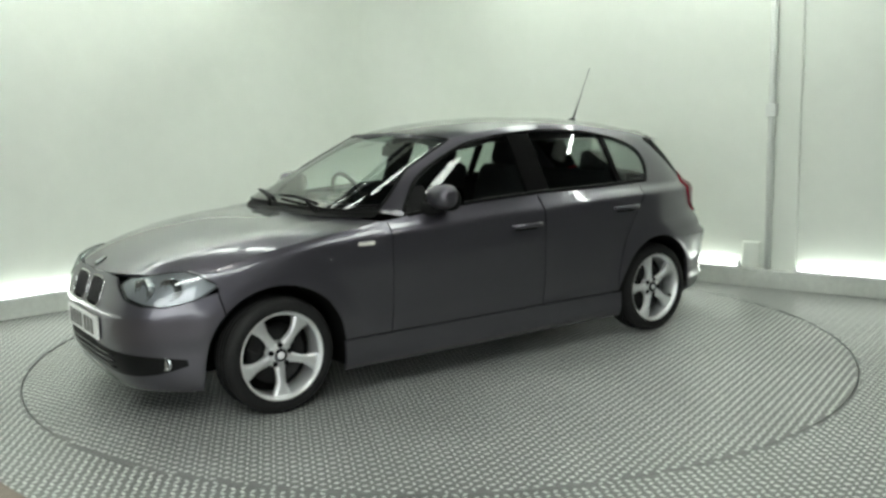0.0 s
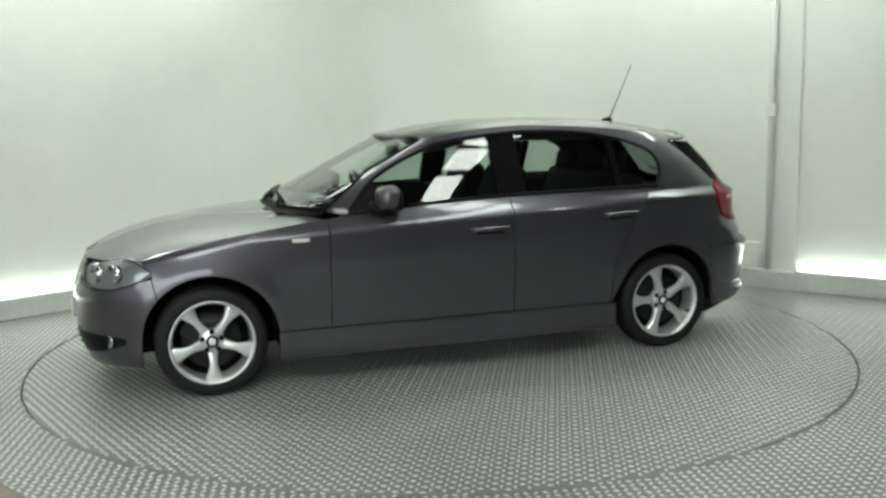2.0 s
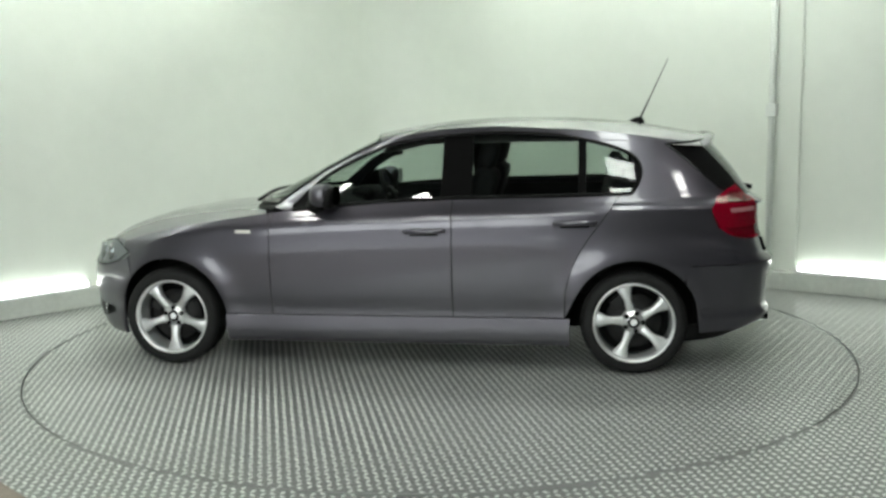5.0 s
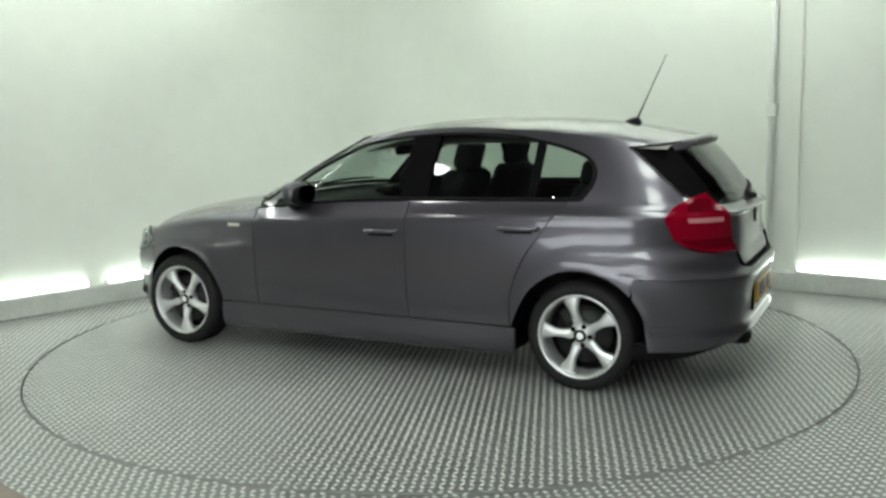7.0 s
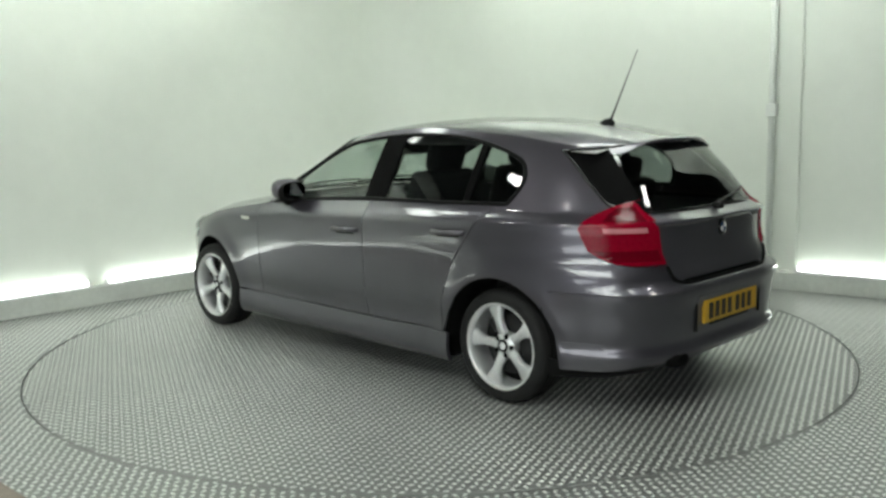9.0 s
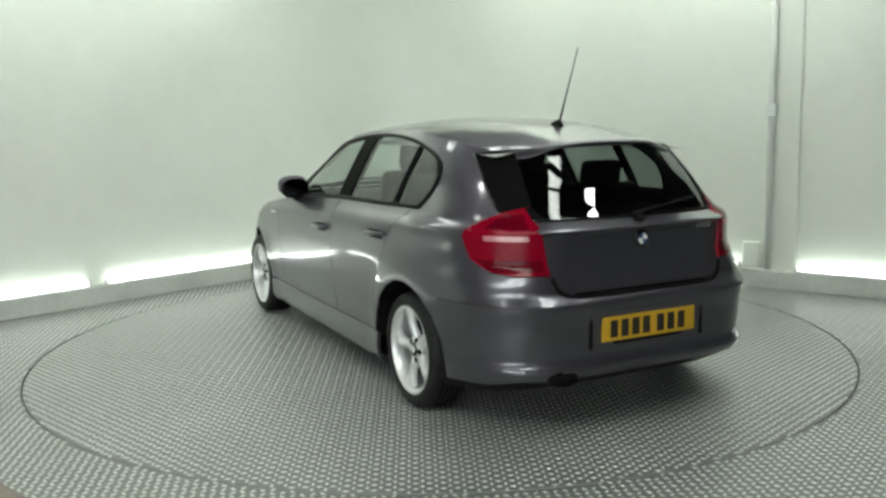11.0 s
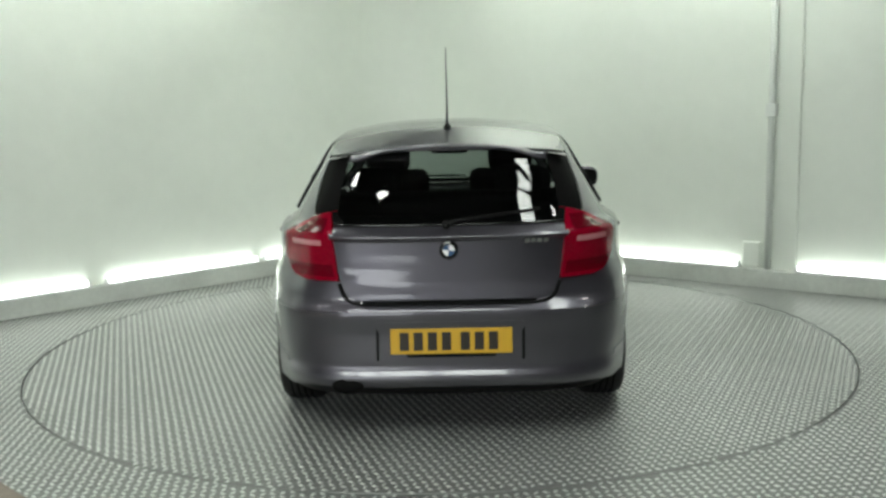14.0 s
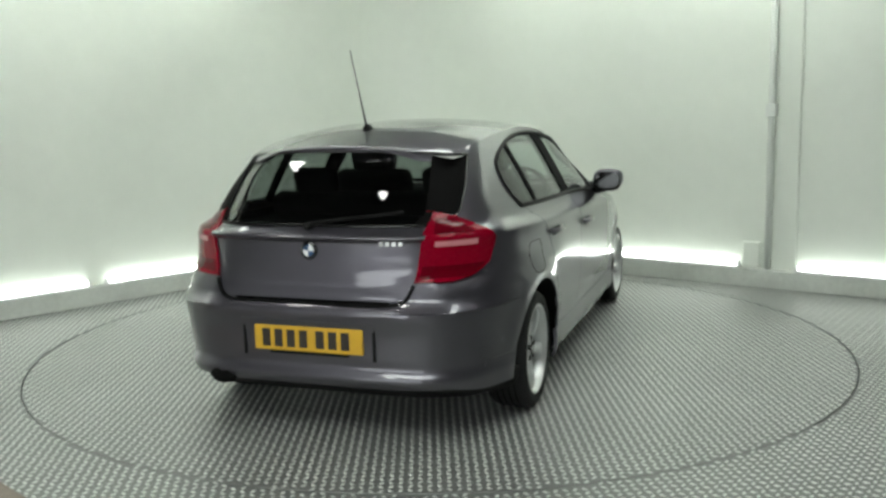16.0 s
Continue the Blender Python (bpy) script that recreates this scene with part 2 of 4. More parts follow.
def build_tube_screens():
    """Unseen boards added under the ceiling to keep the tubes' light off the car."""
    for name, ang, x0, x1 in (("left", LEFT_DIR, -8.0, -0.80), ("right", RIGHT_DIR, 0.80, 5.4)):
        p = wall_slab("tube_screen_" + name, CORNER, ang, x0, x1, WALL_TOP - 0.22, WALL_TOP - 0.003, -0.68, M["wall"], front=-0.71, bevel=0.004)
        tagged(p, "unseen white board added to screen the fill tubes from the car", "trim", kind="structure")


def build_post():
    m = pose(CORNER[0], CORNER[1], 0, 0, 0, RIGHT_DIR)
    p = empty("wall_post")
    p.matrix_basis = m @ pose(3.845, 0, 0)
    part("boxing", box(-0.03, 0.20, -0.026, -0.003, 0, WALL_TOP - 0.01, bevel=0.01), M["wall"], p, smooth=False)
    part("junction_box", box(-0.235, -0.085, -0.03, -0.003, 0.148, 0.36, bevel=0.01), M["wall"], p, "pale low junction box", smooth=False)
    part("conduit", tube([(-0.015, -0.055, 0.149), (-0.015, -0.055, WALL_TOP - 0.02)], 0.026, 14), M["pipe"], p, "grey vertical conduit pipe")
    part("clip", box(-0.055, 0.025, -0.09, -0.027, 1.36, 1.46, bevel=0.008), M["pipe"], p, "grey pipe clip", smooth=False)
    tagged(p, "pale flat wall post with a grey conduit pipe", "post")


def build_skylights():
    """Rooflights in the ceiling, over and behind the viewer."""
    def rooflight(x0, x1, y0, y1, nx, ny):
        r = empty("rooflight")
        r.matrix_basis = pose((x0 + x1) / 2, (y0 + y1) / 2, WALL_TOP - 0.004)
        w, h = x1 - x0, y1 - y0
        for i in range(nx):
            for j in range(ny):
                a, b = -w / 2 + w * i / nx, -h / 2 + h * j / ny
                part("pane", box(a + 0.05, a + w / nx - 0.05, b + 0.06, b + h / ny - 0.06, -0.012, 0.0), M["skylight"], r, smooth=False)
        bm = bmesh.new()
        for i in range(nx + 1):
            a = -w / 2 + w * i / nx
            add_box(bm, a - 0.045, a + 0.045, -h / 2 - 0.033, h / 2 + 0.033, -0.035, 0)
        for j in range(ny + 1):
            b = -h / 2 + h * j / ny
            add_box(bm, -w / 2, w / 2, b - 0.055, b + 0.055, -0.045, 0)
        part("frame", bm, M["bar"], r, "dark glazing bars", smooth=False)
        tagged(r, "bright rooflight with dark glazing bars", "rooflight", "rooflights")
    rooflight(1.05, 1.60, -3.1, -0.7, 1, 4)
    # unseen rooflight added over the viewer to brighten the floor and the car's side
    rooflight(-2.6, 0.6, -5.4, -3.9, 4, 2)
    rooflight(-2.4, 2.2, 0.35, 0.75, 7, 1)
    # daylight through a wide glazed opening in the end of the hall
    w = empty("hall_window")
    w.matrix_basis = pose(-3.3, -8.192, 0, 0, 0, 90)
    for i in range(4):
        for j in range(2):
            y, z = -2.7 + 1.35 * i, 0.25 + 1.125 * j
            part("pane", box(0.0, 0.012, y + 0.03, y + 1.32, z + 0.03, z + 1.095), M["daylight"], w, smooth=False)
    bm = bmesh.new()
    for i in range(5):
        add_box(bm, 0.0, 0.03, -2.7 + 1.35 * i - 0.028, -2.7 + 1.35 * i + 0.028, 0.22, 2.53)
    for j in range(3):
        add_box(bm, 0.0, 0.036, -2.73, 2.73, 0.25 + 1.125 * j - 0.028, 0.25 + 1.125 * j + 0.028)
    part("frame", bm, M["bar"], w, "dark window bars", smooth=False)
    tagged(w, "wide daylit window with dark bars in the hall wall", "window")
    # small square spot lamps
    for x, y in ((-0.95, -2.6), (-1.9, -1.4), (2.6, -2.1)):
        r = empty("ceiling_spot")
        r.matrix_basis = pose(x, y, WALL_TOP - 0.004, 0, 0, 20)
        part("housing", box(-0.17, 0.17, -0.17, 0.17, -0.05, 0, bevel=0.008), M["bar"], r, smooth=False)
        part("diffuser", box(-0.13, 0.13, -0.13, 0.13, -0.056, -0.046), M["spot"], r, "bright square diffuser", smooth=False)
        tagged(r, "small bright square ceiling spot lamp", "ceiling light", "spot lamps")


def studs(name, inside, parent, mat, angle, label):
    """Raised lozenges of tread plate, in alternate directions, as one mesh."""
    pitch = 0.038
    n = int(2 * 6.0 / pitch)
    ii, jj = np.meshgrid(np.arange(-n, n), np.arange(-n, n), indexing="ij")
    x, y = ii * pitch, jj * pitch
    c, s = math.cos(radians(angle)), math.sin(radians(angle))
    x, y = c * x - s * y, s * x + c * y
    turn = np.where((ii + jj) % 2 == 0, radians(angle + 45), radians(angle - 45))
    keep = inside(x, y)
    x, y, turn = x[keep], y[keep], turn[keep]
    long, wide, h = 0.0170, 0.0085, 0.0036
    base = np.array([(-long, 0, 0), (0, -wide, 0), (long, 0, 0), (0, wide, 0), (-long * 0.55, 0, h), (0, -wide * 0.45, h), (long * 0.55, 0, h), (0, wide * 0.45, h)])
    k = len(x)
    co = np.zeros((k, 8, 3))
    co[:, :, 0] = x[:, None] + np.cos(turn)[:, None] * base[None, :, 0] - np.sin(turn)[:, None] * base[None, :, 1]
    co[:, :, 1] = y[:, None] + np.sin(turn)[:, None] * base[None, :, 0] + np.cos(turn)[:, None] * base[None, :, 1]
    co[:, :, 2] = base[None, :, 2]
    quads = np.array([(4, 5, 6, 7), (0, 1, 5, 4), (1, 2, 6, 5), (2, 3, 7, 6), (3, 0, 4, 7)])
    idx = (quads[None] + 8 * np.arange(k)[:, None, None]).reshape(-1)
    me = bpy.data.meshes.new(name)
    me.vertices.add(k * 8)
    me.vertices.foreach_set("co", co.reshape(-1))
    me.loops.add(len(idx))
    me.loops.foreach_set("vertex_index", idx.astype(np.int32))
    me.polygons.add(len(idx) // 4)
    me.polygons.foreach_set("loop_start", np.arange(0, len(idx), 4, dtype=np.int32))
    me.update(calc_edges=True)
    me.validate()
    me.materials.append(mat)
    ob = new(name, me)
    if parent:
        ob.parent = parent
    return tagged(ob, label, kind="stuff")


def behind_walls(x, y):
    ok = np.ones_like(x, bool)
    for ang, sgn in ((LEFT_DIR, 1), (RIGHT_DIR, 1)):
        nx, ny = -math.sin(radians(ang)), math.cos(radians(ang))
        ok &= (x - CORNER[0]) * nx + (y - CORNER[1]) * ny < -0.12
    return ok


def build_turntable():
    t = empty("turntable")
    bm = bmesh.new()
    prof = [(0.0, 0.0), (2.4635, 0.0), (2.468, -0.004), (2.468, -0.10)]
    seg = 160
    rings = [[bm.verts.new((r * math.cos(2 * math.pi * k / seg), r * math.sin(2 * math.pi * k / seg), z)) for k in range(seg)] for r, z in prof[1:]]
    bm.faces.new(rings[0])
    for i in range(2):
        for k in range(seg):
            bm.faces.new((rings[i][k], rings[i + 1][k], rings[i + 1][(k + 1) % seg], rings[i][(k + 1) % seg]))
    bmesh.ops.recalc_face_normals(bm, faces=bm.faces)
    part("deck", bm, M["plate"], t, "worn steel tread plate deck", smooth=False)
    studs("tread_studs", lambda x, y: np.hypot(x, y) < 2.460, t, M["stud"], 20, "raised polished tread lozenges, their glint put into the colour")
    tagged(t, "round steel tread plate turntable set flush in the floor", "turntable")
    return t

# ---------------------------------------------------------------- the car's form
# Car space: x forward, y to its left, z up, origin on the ground midway between the axles.
AXLE, HUB_Z, ARCH_R, XC = 1.33, 0.286, 0.348, -0.3
ZG = np.linspace(0.05, 1.45, 701)


def smooth_table(pairs, sigma=0.012):
    z, v = zip(*pairs)
    raw = np.interp(ZG, z, v)
    k = np.exp(-0.5 * (np.arange(-40, 41) * (ZG[1] - ZG[0]) / sigma) ** 2)
    return np.convolve(np.pad(raw, 40, mode="edge"), k / k.sum(), mode="valid")


FRONT = smooth_table([(0.12, 1.935), (0.18, 1.972), (0.28, 2.005), (0.40, 2.022), (0.52, 2.02), (0.60, 1.992), (0.66, 1.968), (0.72, 1.925), (0.78, 1.86),
                      (0.86, 1.80), (0.917, 1.78), (0.925, 0.915), (1.0, 0.765), (1.1, 0.56), (1.2, 0.365), (1.28, 0.205), (1.31, 0.14), (1.36, -0.1)], 0.004)
REAR = smooth_table([(0.12, -1.95), (0.20, -2.035), (0.27, -2.095), (0.305, -2.122), (0.345, -2.090), (0.37, -2.095), (0.50, -2.102), (0.575, -2.124), (0.612, -2.124), (0.634, -2.07), (0.70, -2.06),
                     (0.84, -2.055), (0.915, -2.055), (0.952, -2.010), (1.0, -1.978), (1.1, -1.912), (1.2, -1.828), (1.26, -1.775), (1.32, -1.69)], 0.008)
WIDE = smooth_table([(0.10, 0.78), (0.15, 0.826), (0.178, 0.846), (0.215, 0.853), (0.25, 0.8535), (0.30, 0.850), (0.33, 0.8475), (0.365, 0.851), (0.42, 0.862), (0.5, 0.869), (0.7, 0.876), (0.83, 0.874), (0.868, 0.868), (0.885, 0.848), (0.93, 0.815),
                     (0.955, 0.80), (1.0, 0.777), (1.13, 0.708), (1.26, 0.632), (1.31, 0.595), (1.36, 0.55), (1.40, 0.50)], 0.007)


def sstep(t):
    t = min(1.0, max(0.0, t))
    return t * t * (3 - 2 * t)


def lut(tab, z):
    return float(np.interp(z, ZG, tab))


def half_width(x, z):
    drop = float(np.interp(x, (-1.25, -0.85, -0.38, 0.33, 0.7, 1.1, 1.4, 1.85), (-0.043, -0.024, -0.009, 0.013, 0.032, 0.055, 0.10, 0.20)))
    zz = z + drop * sstep((z - 0.45) / 0.3) * (1 - sstep((z - 0.91) / 0.04))
    y = lut(WIDE, zz)
    for ax in (AXLE, -AXLE):
        d = math.hypot(x - ax, z - HUB_Z)
        y += 0.016 * math.exp(-((d - ARCH_R - 0.01) / 0.075) ** 2)
    return y


def plan(z, front):
    """How square the body's outline is from above."""
    return 4.5 if front else lerp(5.0, 3.9, sstep((z - 0.655) / 0.12))


def side_y(x, z):
    """Half width of the body's skin at (x, z)."""
    end = lut(FRONT, z) - XC if x > XC else XC - lut(REAR, z)
    n = plan(z, x > XC)
    q = min(abs(x - XC) / end, 0.9995)
    return half_width(x, z) * (1 - q ** n) ** (1 / n)


def end_x(y, z, front):
    """x of the skin at the nose or tail at (y, z)."""
    end = lut(FRONT, z) - XC if front else XC - lut(REAR, z)
    x = XC + end * 0.9 if front else XC - end * 0.9
    for _ in range(4):
        b = half_width(x, z)
        q = min(abs(y) / b, 0.9995)
        e = end * (1 - q ** plan(z, front)) ** (1 / plan(z, front))
        x = XC + e if front else XC - e
    return x


def wrap(phi, z, front):
    """Point of the skin at the plan angle phi: 0 at the middle of the nose or tail, 90 at the side."""
    end = lut(FRONT, z) - XC if front else XC - lut(REAR, z)
    c, s = math.cos(radians(phi)), math.sin(radians(phi))
    e = end * abs(c) ** (2 / plan(z, front))
    x = XC + e if front else XC - e
    return Vector((x, math.copysign(half_width(x, z) * abs(s) ** (2 / plan(z, front)), s), z))


def phi_at_x(x, z):
    front = x > XC
    end = lut(FRONT, z) - XC if front else XC - lut(REAR, z)
    q = min(abs(x - XC) / end, 1.0)
    return math.degrees(math.acos(q ** (plan(z, front) / 2)))


def phi_at_y(y, z, front):
    x = end_x(y, z, front)
    q = min(abs(y) / half_width(x, z), 1.0)
    return math.degrees(math.asin(q ** (plan(z, front) / 2)))


def arch_z(x, low):
    for ax in (AXLE, -AXLE):
        if abs(x - ax) < ARCH_R:
            low = max(low, HUB_Z + math.sqrt(ARCH_R ** 2 - (x - ax) ** 2))
    return low


def sheet(grid, lip=0.012, off=0.0, open_above=9.0):
    """A skin through a grid of points, turned outwards, with its edges folded in by lip."""
    bm = bmesh.new()
    vs = [[bm.verts.new(p) for p in row] for row in grid]
    for i in range(len(vs) - 1):
        for j in range(len(vs[0]) - 1):
            q = (vs[i][j], vs[i + 1][j], vs[i + 1][j + 1], vs[i][j + 1])
            try:
                bm.faces.new(q)
            except ValueError:
                pass
    bmesh.ops.remove_doubles(bm, verts=bm.verts, dist=0.0004)
    bmesh.ops.dissolve_degenerate(bm, edges=bm.edges, dist=0.0003)
    bm.normal_update()
    mid = Vector((XC, 0, 0.55))
    score = sum(f.normal.dot(f.calc_center_median() - mid) * f.calc_area() for f in bm.faces)
    if score < 0:
        bmesh.ops.reverse_faces(bm, faces=bm.faces)
        bm.normal_update()
    if off:
        for v in bm.verts:
            v.co += v.normal * off
    if lip:
        edges = [e for e in bm.edges if e.is_boundary and min(v.co.z for v in e.verts) < open_above]
        nrm = {v: v.normal.copy() for v in bm.verts}
        ext = bmesh.ops.extrude_edge_only(bm, edges=edges)
        newv = [g for g in ext["geom"] if isinstance(g, bmesh.types.BMVert)]
        for e in edges:
            e.smooth = False
        for v in newv:
            src = [e.other_vert(v) for e in v.link_edges if e.other_vert(v) in nrm]
            if src:
                v.co -= nrm[src[0]] * lip
    return bm


def mirrored(grid):
    return [[Vector((p[0], -p[1], p[2])) for p in row] for row in grid]


def side_grid(xs_low, left, right, z_low, z_high, nv, base=0.315):
    """Grid on the side: columns start at xs_low, edges follow left(z) and right(z)."""
    x0, x1 = xs_low[0], xs_low[-1]
    grid = []
    for xb in xs_low:
        u = (xb - x0) / (x1 - x0)
        row = []
        for j in range(nv + 1):
            x = xb
            for _ in range(10):
                z = max(z_low(x), lerp(base, z_high(x), j / nv))
                x = lerp(left(z), right(z), u)
            row.append(Vector((x, side_y(x, z), z)))
        grid.append(row)
    return grid


def arch_columns(x0, x1, n=26):
    xs = set(np.round(np.linspace(x0, x1, n), 4))
    for ax in (AXLE, -AXLE):
        for a in np.linspace(0, math.pi, 40):
            x = ax + (ARCH_R - 0.0005) * math.cos(a)
            if min(x0, x1) < x < max(x0, x1):
                xs.add(round(float(x), 4))
    return sorted(xs, reverse=x1 < x0)


def curve(points, n):
    """n + 1 smooth points through a few guide points (Catmull-Rom)."""
    p = [Vector(q) for q in points]
    p = [2 * p[0] - p[1]] + p + [2 * p[-1] - p[-2]]
    out = []
    m = len(p) - 3
    for k in range(n + 1):
        s = min(k / n * m, m - 1e-9)
        i = int(s)
        t = s - i
        a, b, c, d = p[i:i + 4]
        out.append(0.5 * ((2 * b) + (c - a) * t + (2 * a - 5 * b + 4 * c - d) * t * t + (3 * b - a - 3 * c + d) * t ** 3))
    return out


def bonnet_edge(x):
    return float(np.interp(x, (0.66, 0.8, 1.0, 1.3, 1.5, 1.65, 1.78, 1.90, 2.0), (0.897, 0.880, 0.853, 0.806, 0.762, 0.717, 0.684, 0.66, 0.64)))


# outline of the side windows and of the roof's edge, in side view
GLASS_TOP = [(0.575, 0.925), (0.40, 1.092), (0.10, 1.238), (-0.12, 1.288), (-0.50, 1.319), (-0.86, 1.305), (-1.12, 1.260), (-1.30, 1.198), (-1.362, 1.13), (-1.358, 1.055), (-1.315, 0.985)]
ROOF_EDGE = [(0.66, 0.955), (0.42, 1.130), (0.12, 1.278), (-0.10, 1.324), (-0.48, 1.354), (-0.88, 1.340), (-1.20, 1.312), (-1.50, 1.270), (-1.66, 1.243)]


def belt(x):
    """Height of the side windows' lower edge."""
    return float(np.interp(x, (-1.26, -0.85, -0.38, 0.085, 0.336, 0.525, 0.72), (0.987, 0.980, 0.974, 0.956, 0.936, 0.918, 0.897)))


def a_line(z):
    """x of the windscreen's side edge."""
    return float(np.interp(z, (0.925, 0.955, 1.130, 1.278, 1.30), (0.70, 0.66, 0.42, 0.12, 0.07)))


def skin(x, z, off=0.0):
    return Vector((x, side_y(x, z) + off, z))


def build_shell(car):
    """The painted body panels and the black body under them."""
    P = M["paint"]
    both = lambda g: (g, mirrored(g))
    # wings
    xs = arch_columns(0.712, 1.585)
    g = side_grid(xs, lambda z: 0.712 - 0.01 * z, lambda z: 1.585 + 0.022 * sstep((z - 0.50) / 0.13) + 0.045 * sstep((z - 0.65) / 0.05), lambda x: arch_z(x, 0.315), lambda x: bonnet_edge(x), 26)
    for q in both(g):
        part("wing", sheet(q), P, car)
    # sills
    xs = np.linspace(0.985, -0.985, 30)
    g = [[skin(x, lerp(0.150, 0.308, j / 14)) for j in range(15)] for x in xs]
    for q in both(g):
        part("sill", sheet(q, 0.02), P, car)
    # doors
    xs = np.linspace(0.706, -0.340, 24)
    g = side_grid(list(xs), lambda z: 0.706 - 0.01 * z + 0.002 * (z - 0.23), lambda z: -0.340, lambda x: 0.315, lambda x: belt(x) - 0.008, 30)
    front_doors = [part("front_door", sheet(q), P, car) for q in both(g)]
    def rear_edge(z):
        return float(np.interp(z, (0.315, 0.45, 0.52, 0.60, 0.68, 0.76, 0.85, 0.90, 0.96, 0.99), (-0.955, -0.957, -0.972, -0.998, -1.036, -1.090, -1.157, -1.192, -1.238, -1.258)))
    xs = np.linspace(-0.346, -0.955, 20)
    g = side_grid(list(xs), lambda z: -0.346, rear_edge, lambda x: 0.315, lambda x: belt(x) - 0.008, 30)
    rear_doors = [part("rear_door", sheet(q), P, car) for q in both(g)]
    # rear quarter, lower part: door edge round the corner to the tailgate
    zq = [0.60, 0.62, 0.64, 0.66, 0.69, 0.72, 0.76, 0.80, 0.83, 0.85, 0.865, 0.88, 0.895, 0.91, 0.93, 0.945, 0.957, 0.97, 0.986]
    def hatch_y(z):
        return float(np.interp(z, (0.60, 0.72, 0.94, 1.0, 1.10, 1.2, 1.25), (0.455, 0.478, 0.530, 0.600, 0.590, 0.563, 0.55)))
    g = []
    zq = list(np.linspace(0.315, 0.575, 11)) + zq
    for k in range(91):
        row = []
        def place(z):
            a, b = phi_at_x(rear_edge(z) - 0.006, z), phi_at_y(hatch_y(z) - 0.09 * sstep((0.72 - z) / 0.07), z, False)
            return wrap(lerp(a, b, k / 90), z, False)
        floor_z = 0.4
        for _ in range(14):
            x = place(floor_z).x
            floor_z = lerp(floor_z, arch_z(x, 0.315) if x > -1.606 else 0.601, 0.7)
        for z in zq:
            row.append(place(max(z, floor_z)))
        g.append(row)
    for q in both(g):
        part("quarter_panel", sheet(q, open_above=0.98), P, car)
    # rear pillar above the belt
    tip = curve(GLASS_TOP, 60)
    tail = [p for p in tip if p[0] < -0.86]
    n = len(tail)
    g = []
    for j in range(15):
        row = []
        for i, p in enumerate(tail):
            t = i / (n - 1)
            # towards the front the strip follows the roof's edge instead of the hatch
            if t < 0.42:
                xo = lerp(-0.88, -1.62, sstep(t / 0.42))
                zr = float(np.interp(-xo, [-q[0] for q in ROOF_EDGE], [q[1] for q in ROOF_EDGE]))
                x, z = lerp(p[0], xo, j / 14), lerp(p[1], zr, j / 14)
                row.append(skin(x, z))
            else:
                s = (t - 0.42) / 0.58
                zr = lerp(1.243, 0.985, s)
                zz = lerp(p[1], zr, j / 14)
                a = phi_at_x(p[0], zz)
                b = lerp(phi_at_x(-1.62, zz), phi_at_y(hatch_y(zz), zz, False), sstep(s / 0.12))
                row.append(wrap(lerp(a, b, j / 14), zz, False))
        g.append(row)
    for q in both(g):
        part("rear_pillar", sheet(q, 0.0), P, car)
    # front pillar and roof rail: strip between window and roof edge
    inner = [p for p in curve([(0.612, 0.905)] + GLASS_TOP[:7], 46)]
    edge = curve([(0.692, 0.925)] + ROOF_EDGE[:7], 46)
    g = [[skin(lerp(a[0], b[0], j / 6), lerp(a[1], b[1], j / 6)) for j in range(7)] for a, b in zip(inner, edge)]
    for q in both(g):
        part("roof_rail", sheet(q, 0.0), P, car)
    # roof
    edge = curve(ROOF_EDGE[2:], 40)
    g = []
    for i, e in enumerate(edge):
        x, ze = e[0], e[1]
        y = side_y(x, ze)
        zc = float(np.interp(-x, (-0.12, 0.1, 0.3, 0.6, 1.0, 1.35, 1.66), (1.322, 1.370, 1.394, 1.407, 1.395, 1.364, 1.314)))
        bow = 0.075 * sstep((x + 0.25) / 0.37) - 0.13 * sstep((-1.3 - x) / 0.36)
        g.append([Vector((x + bow * (1 - (v / 12) ** 2), y * v / 12, lerp(zc, ze, abs(v / 12) ** 2.4) - 0.05 * sstep((-1.3 - x) / 0.36) * (1 - (v / 12) ** 2) * 0.6)) for v in range(-12, 13)])
    part("roof", sheet(g, 0.02), P, car)
    # bonnet
    g = []
    for i in range(31):
        u = i / 30
        row = []
        for k in range(-14, 15):
            v = k / 14
            xe = lerp(0.73, 1.63, u)
            ye = side_y(xe, bonnet_edge(xe)) - 0.006
            bow = lerp(0.15, 0.335, sstep(u)) * (1 - abs(v) ** (2.0 + 0.6 * u))
            z = bonnet_edge(xe) + lerp(0.018, 0.052, sstep(u * 2.2)) * (1 - abs(v) ** 2.2)
            z -= u ** 4 * 0.064 * (1 - abs(v) ** 2.0)
            z -= 0.016 * u ** 8
            z += 0.006 * math.exp(-((abs(v) - 0.72) / 0.10) ** 2) * (1 - u ** 3)
            row.append(Vector((xe + bow, ye * v, z)))
        g.append(row)
    part("bonnet", sheet(g, 0.02), P, car)
    # front bumper: arch edge round the nose
    def bump_top(y):
        return float(np.interp(abs(y), (0.0, 0.34, 0.41, 0.50, 0.62, 0.70, 0.745, 0.78, 0.85), (0.686, 0.684, 0.632, 0.584, 0.567, 0.580, 0.606, 0.634, 0.64)))
    def lower(x):
        return arch_z(x, 0.15)
    g = []
    for k in range(-44, 45):
        s = k / 44
        row = []
        for j in range(25):
            z = 0.4
            for _ in range(16):
                a = phi_at_x(1.591 + 0.022 * sstep((z - 0.50) / 0.13), z)
                p = wrap(a * math.copysign(abs(s) ** 0.9, s), z, True)
                z = lerp(z, max(lower(p.x), lerp(0.15, bump_top(p.y), j / 24)), 0.7)
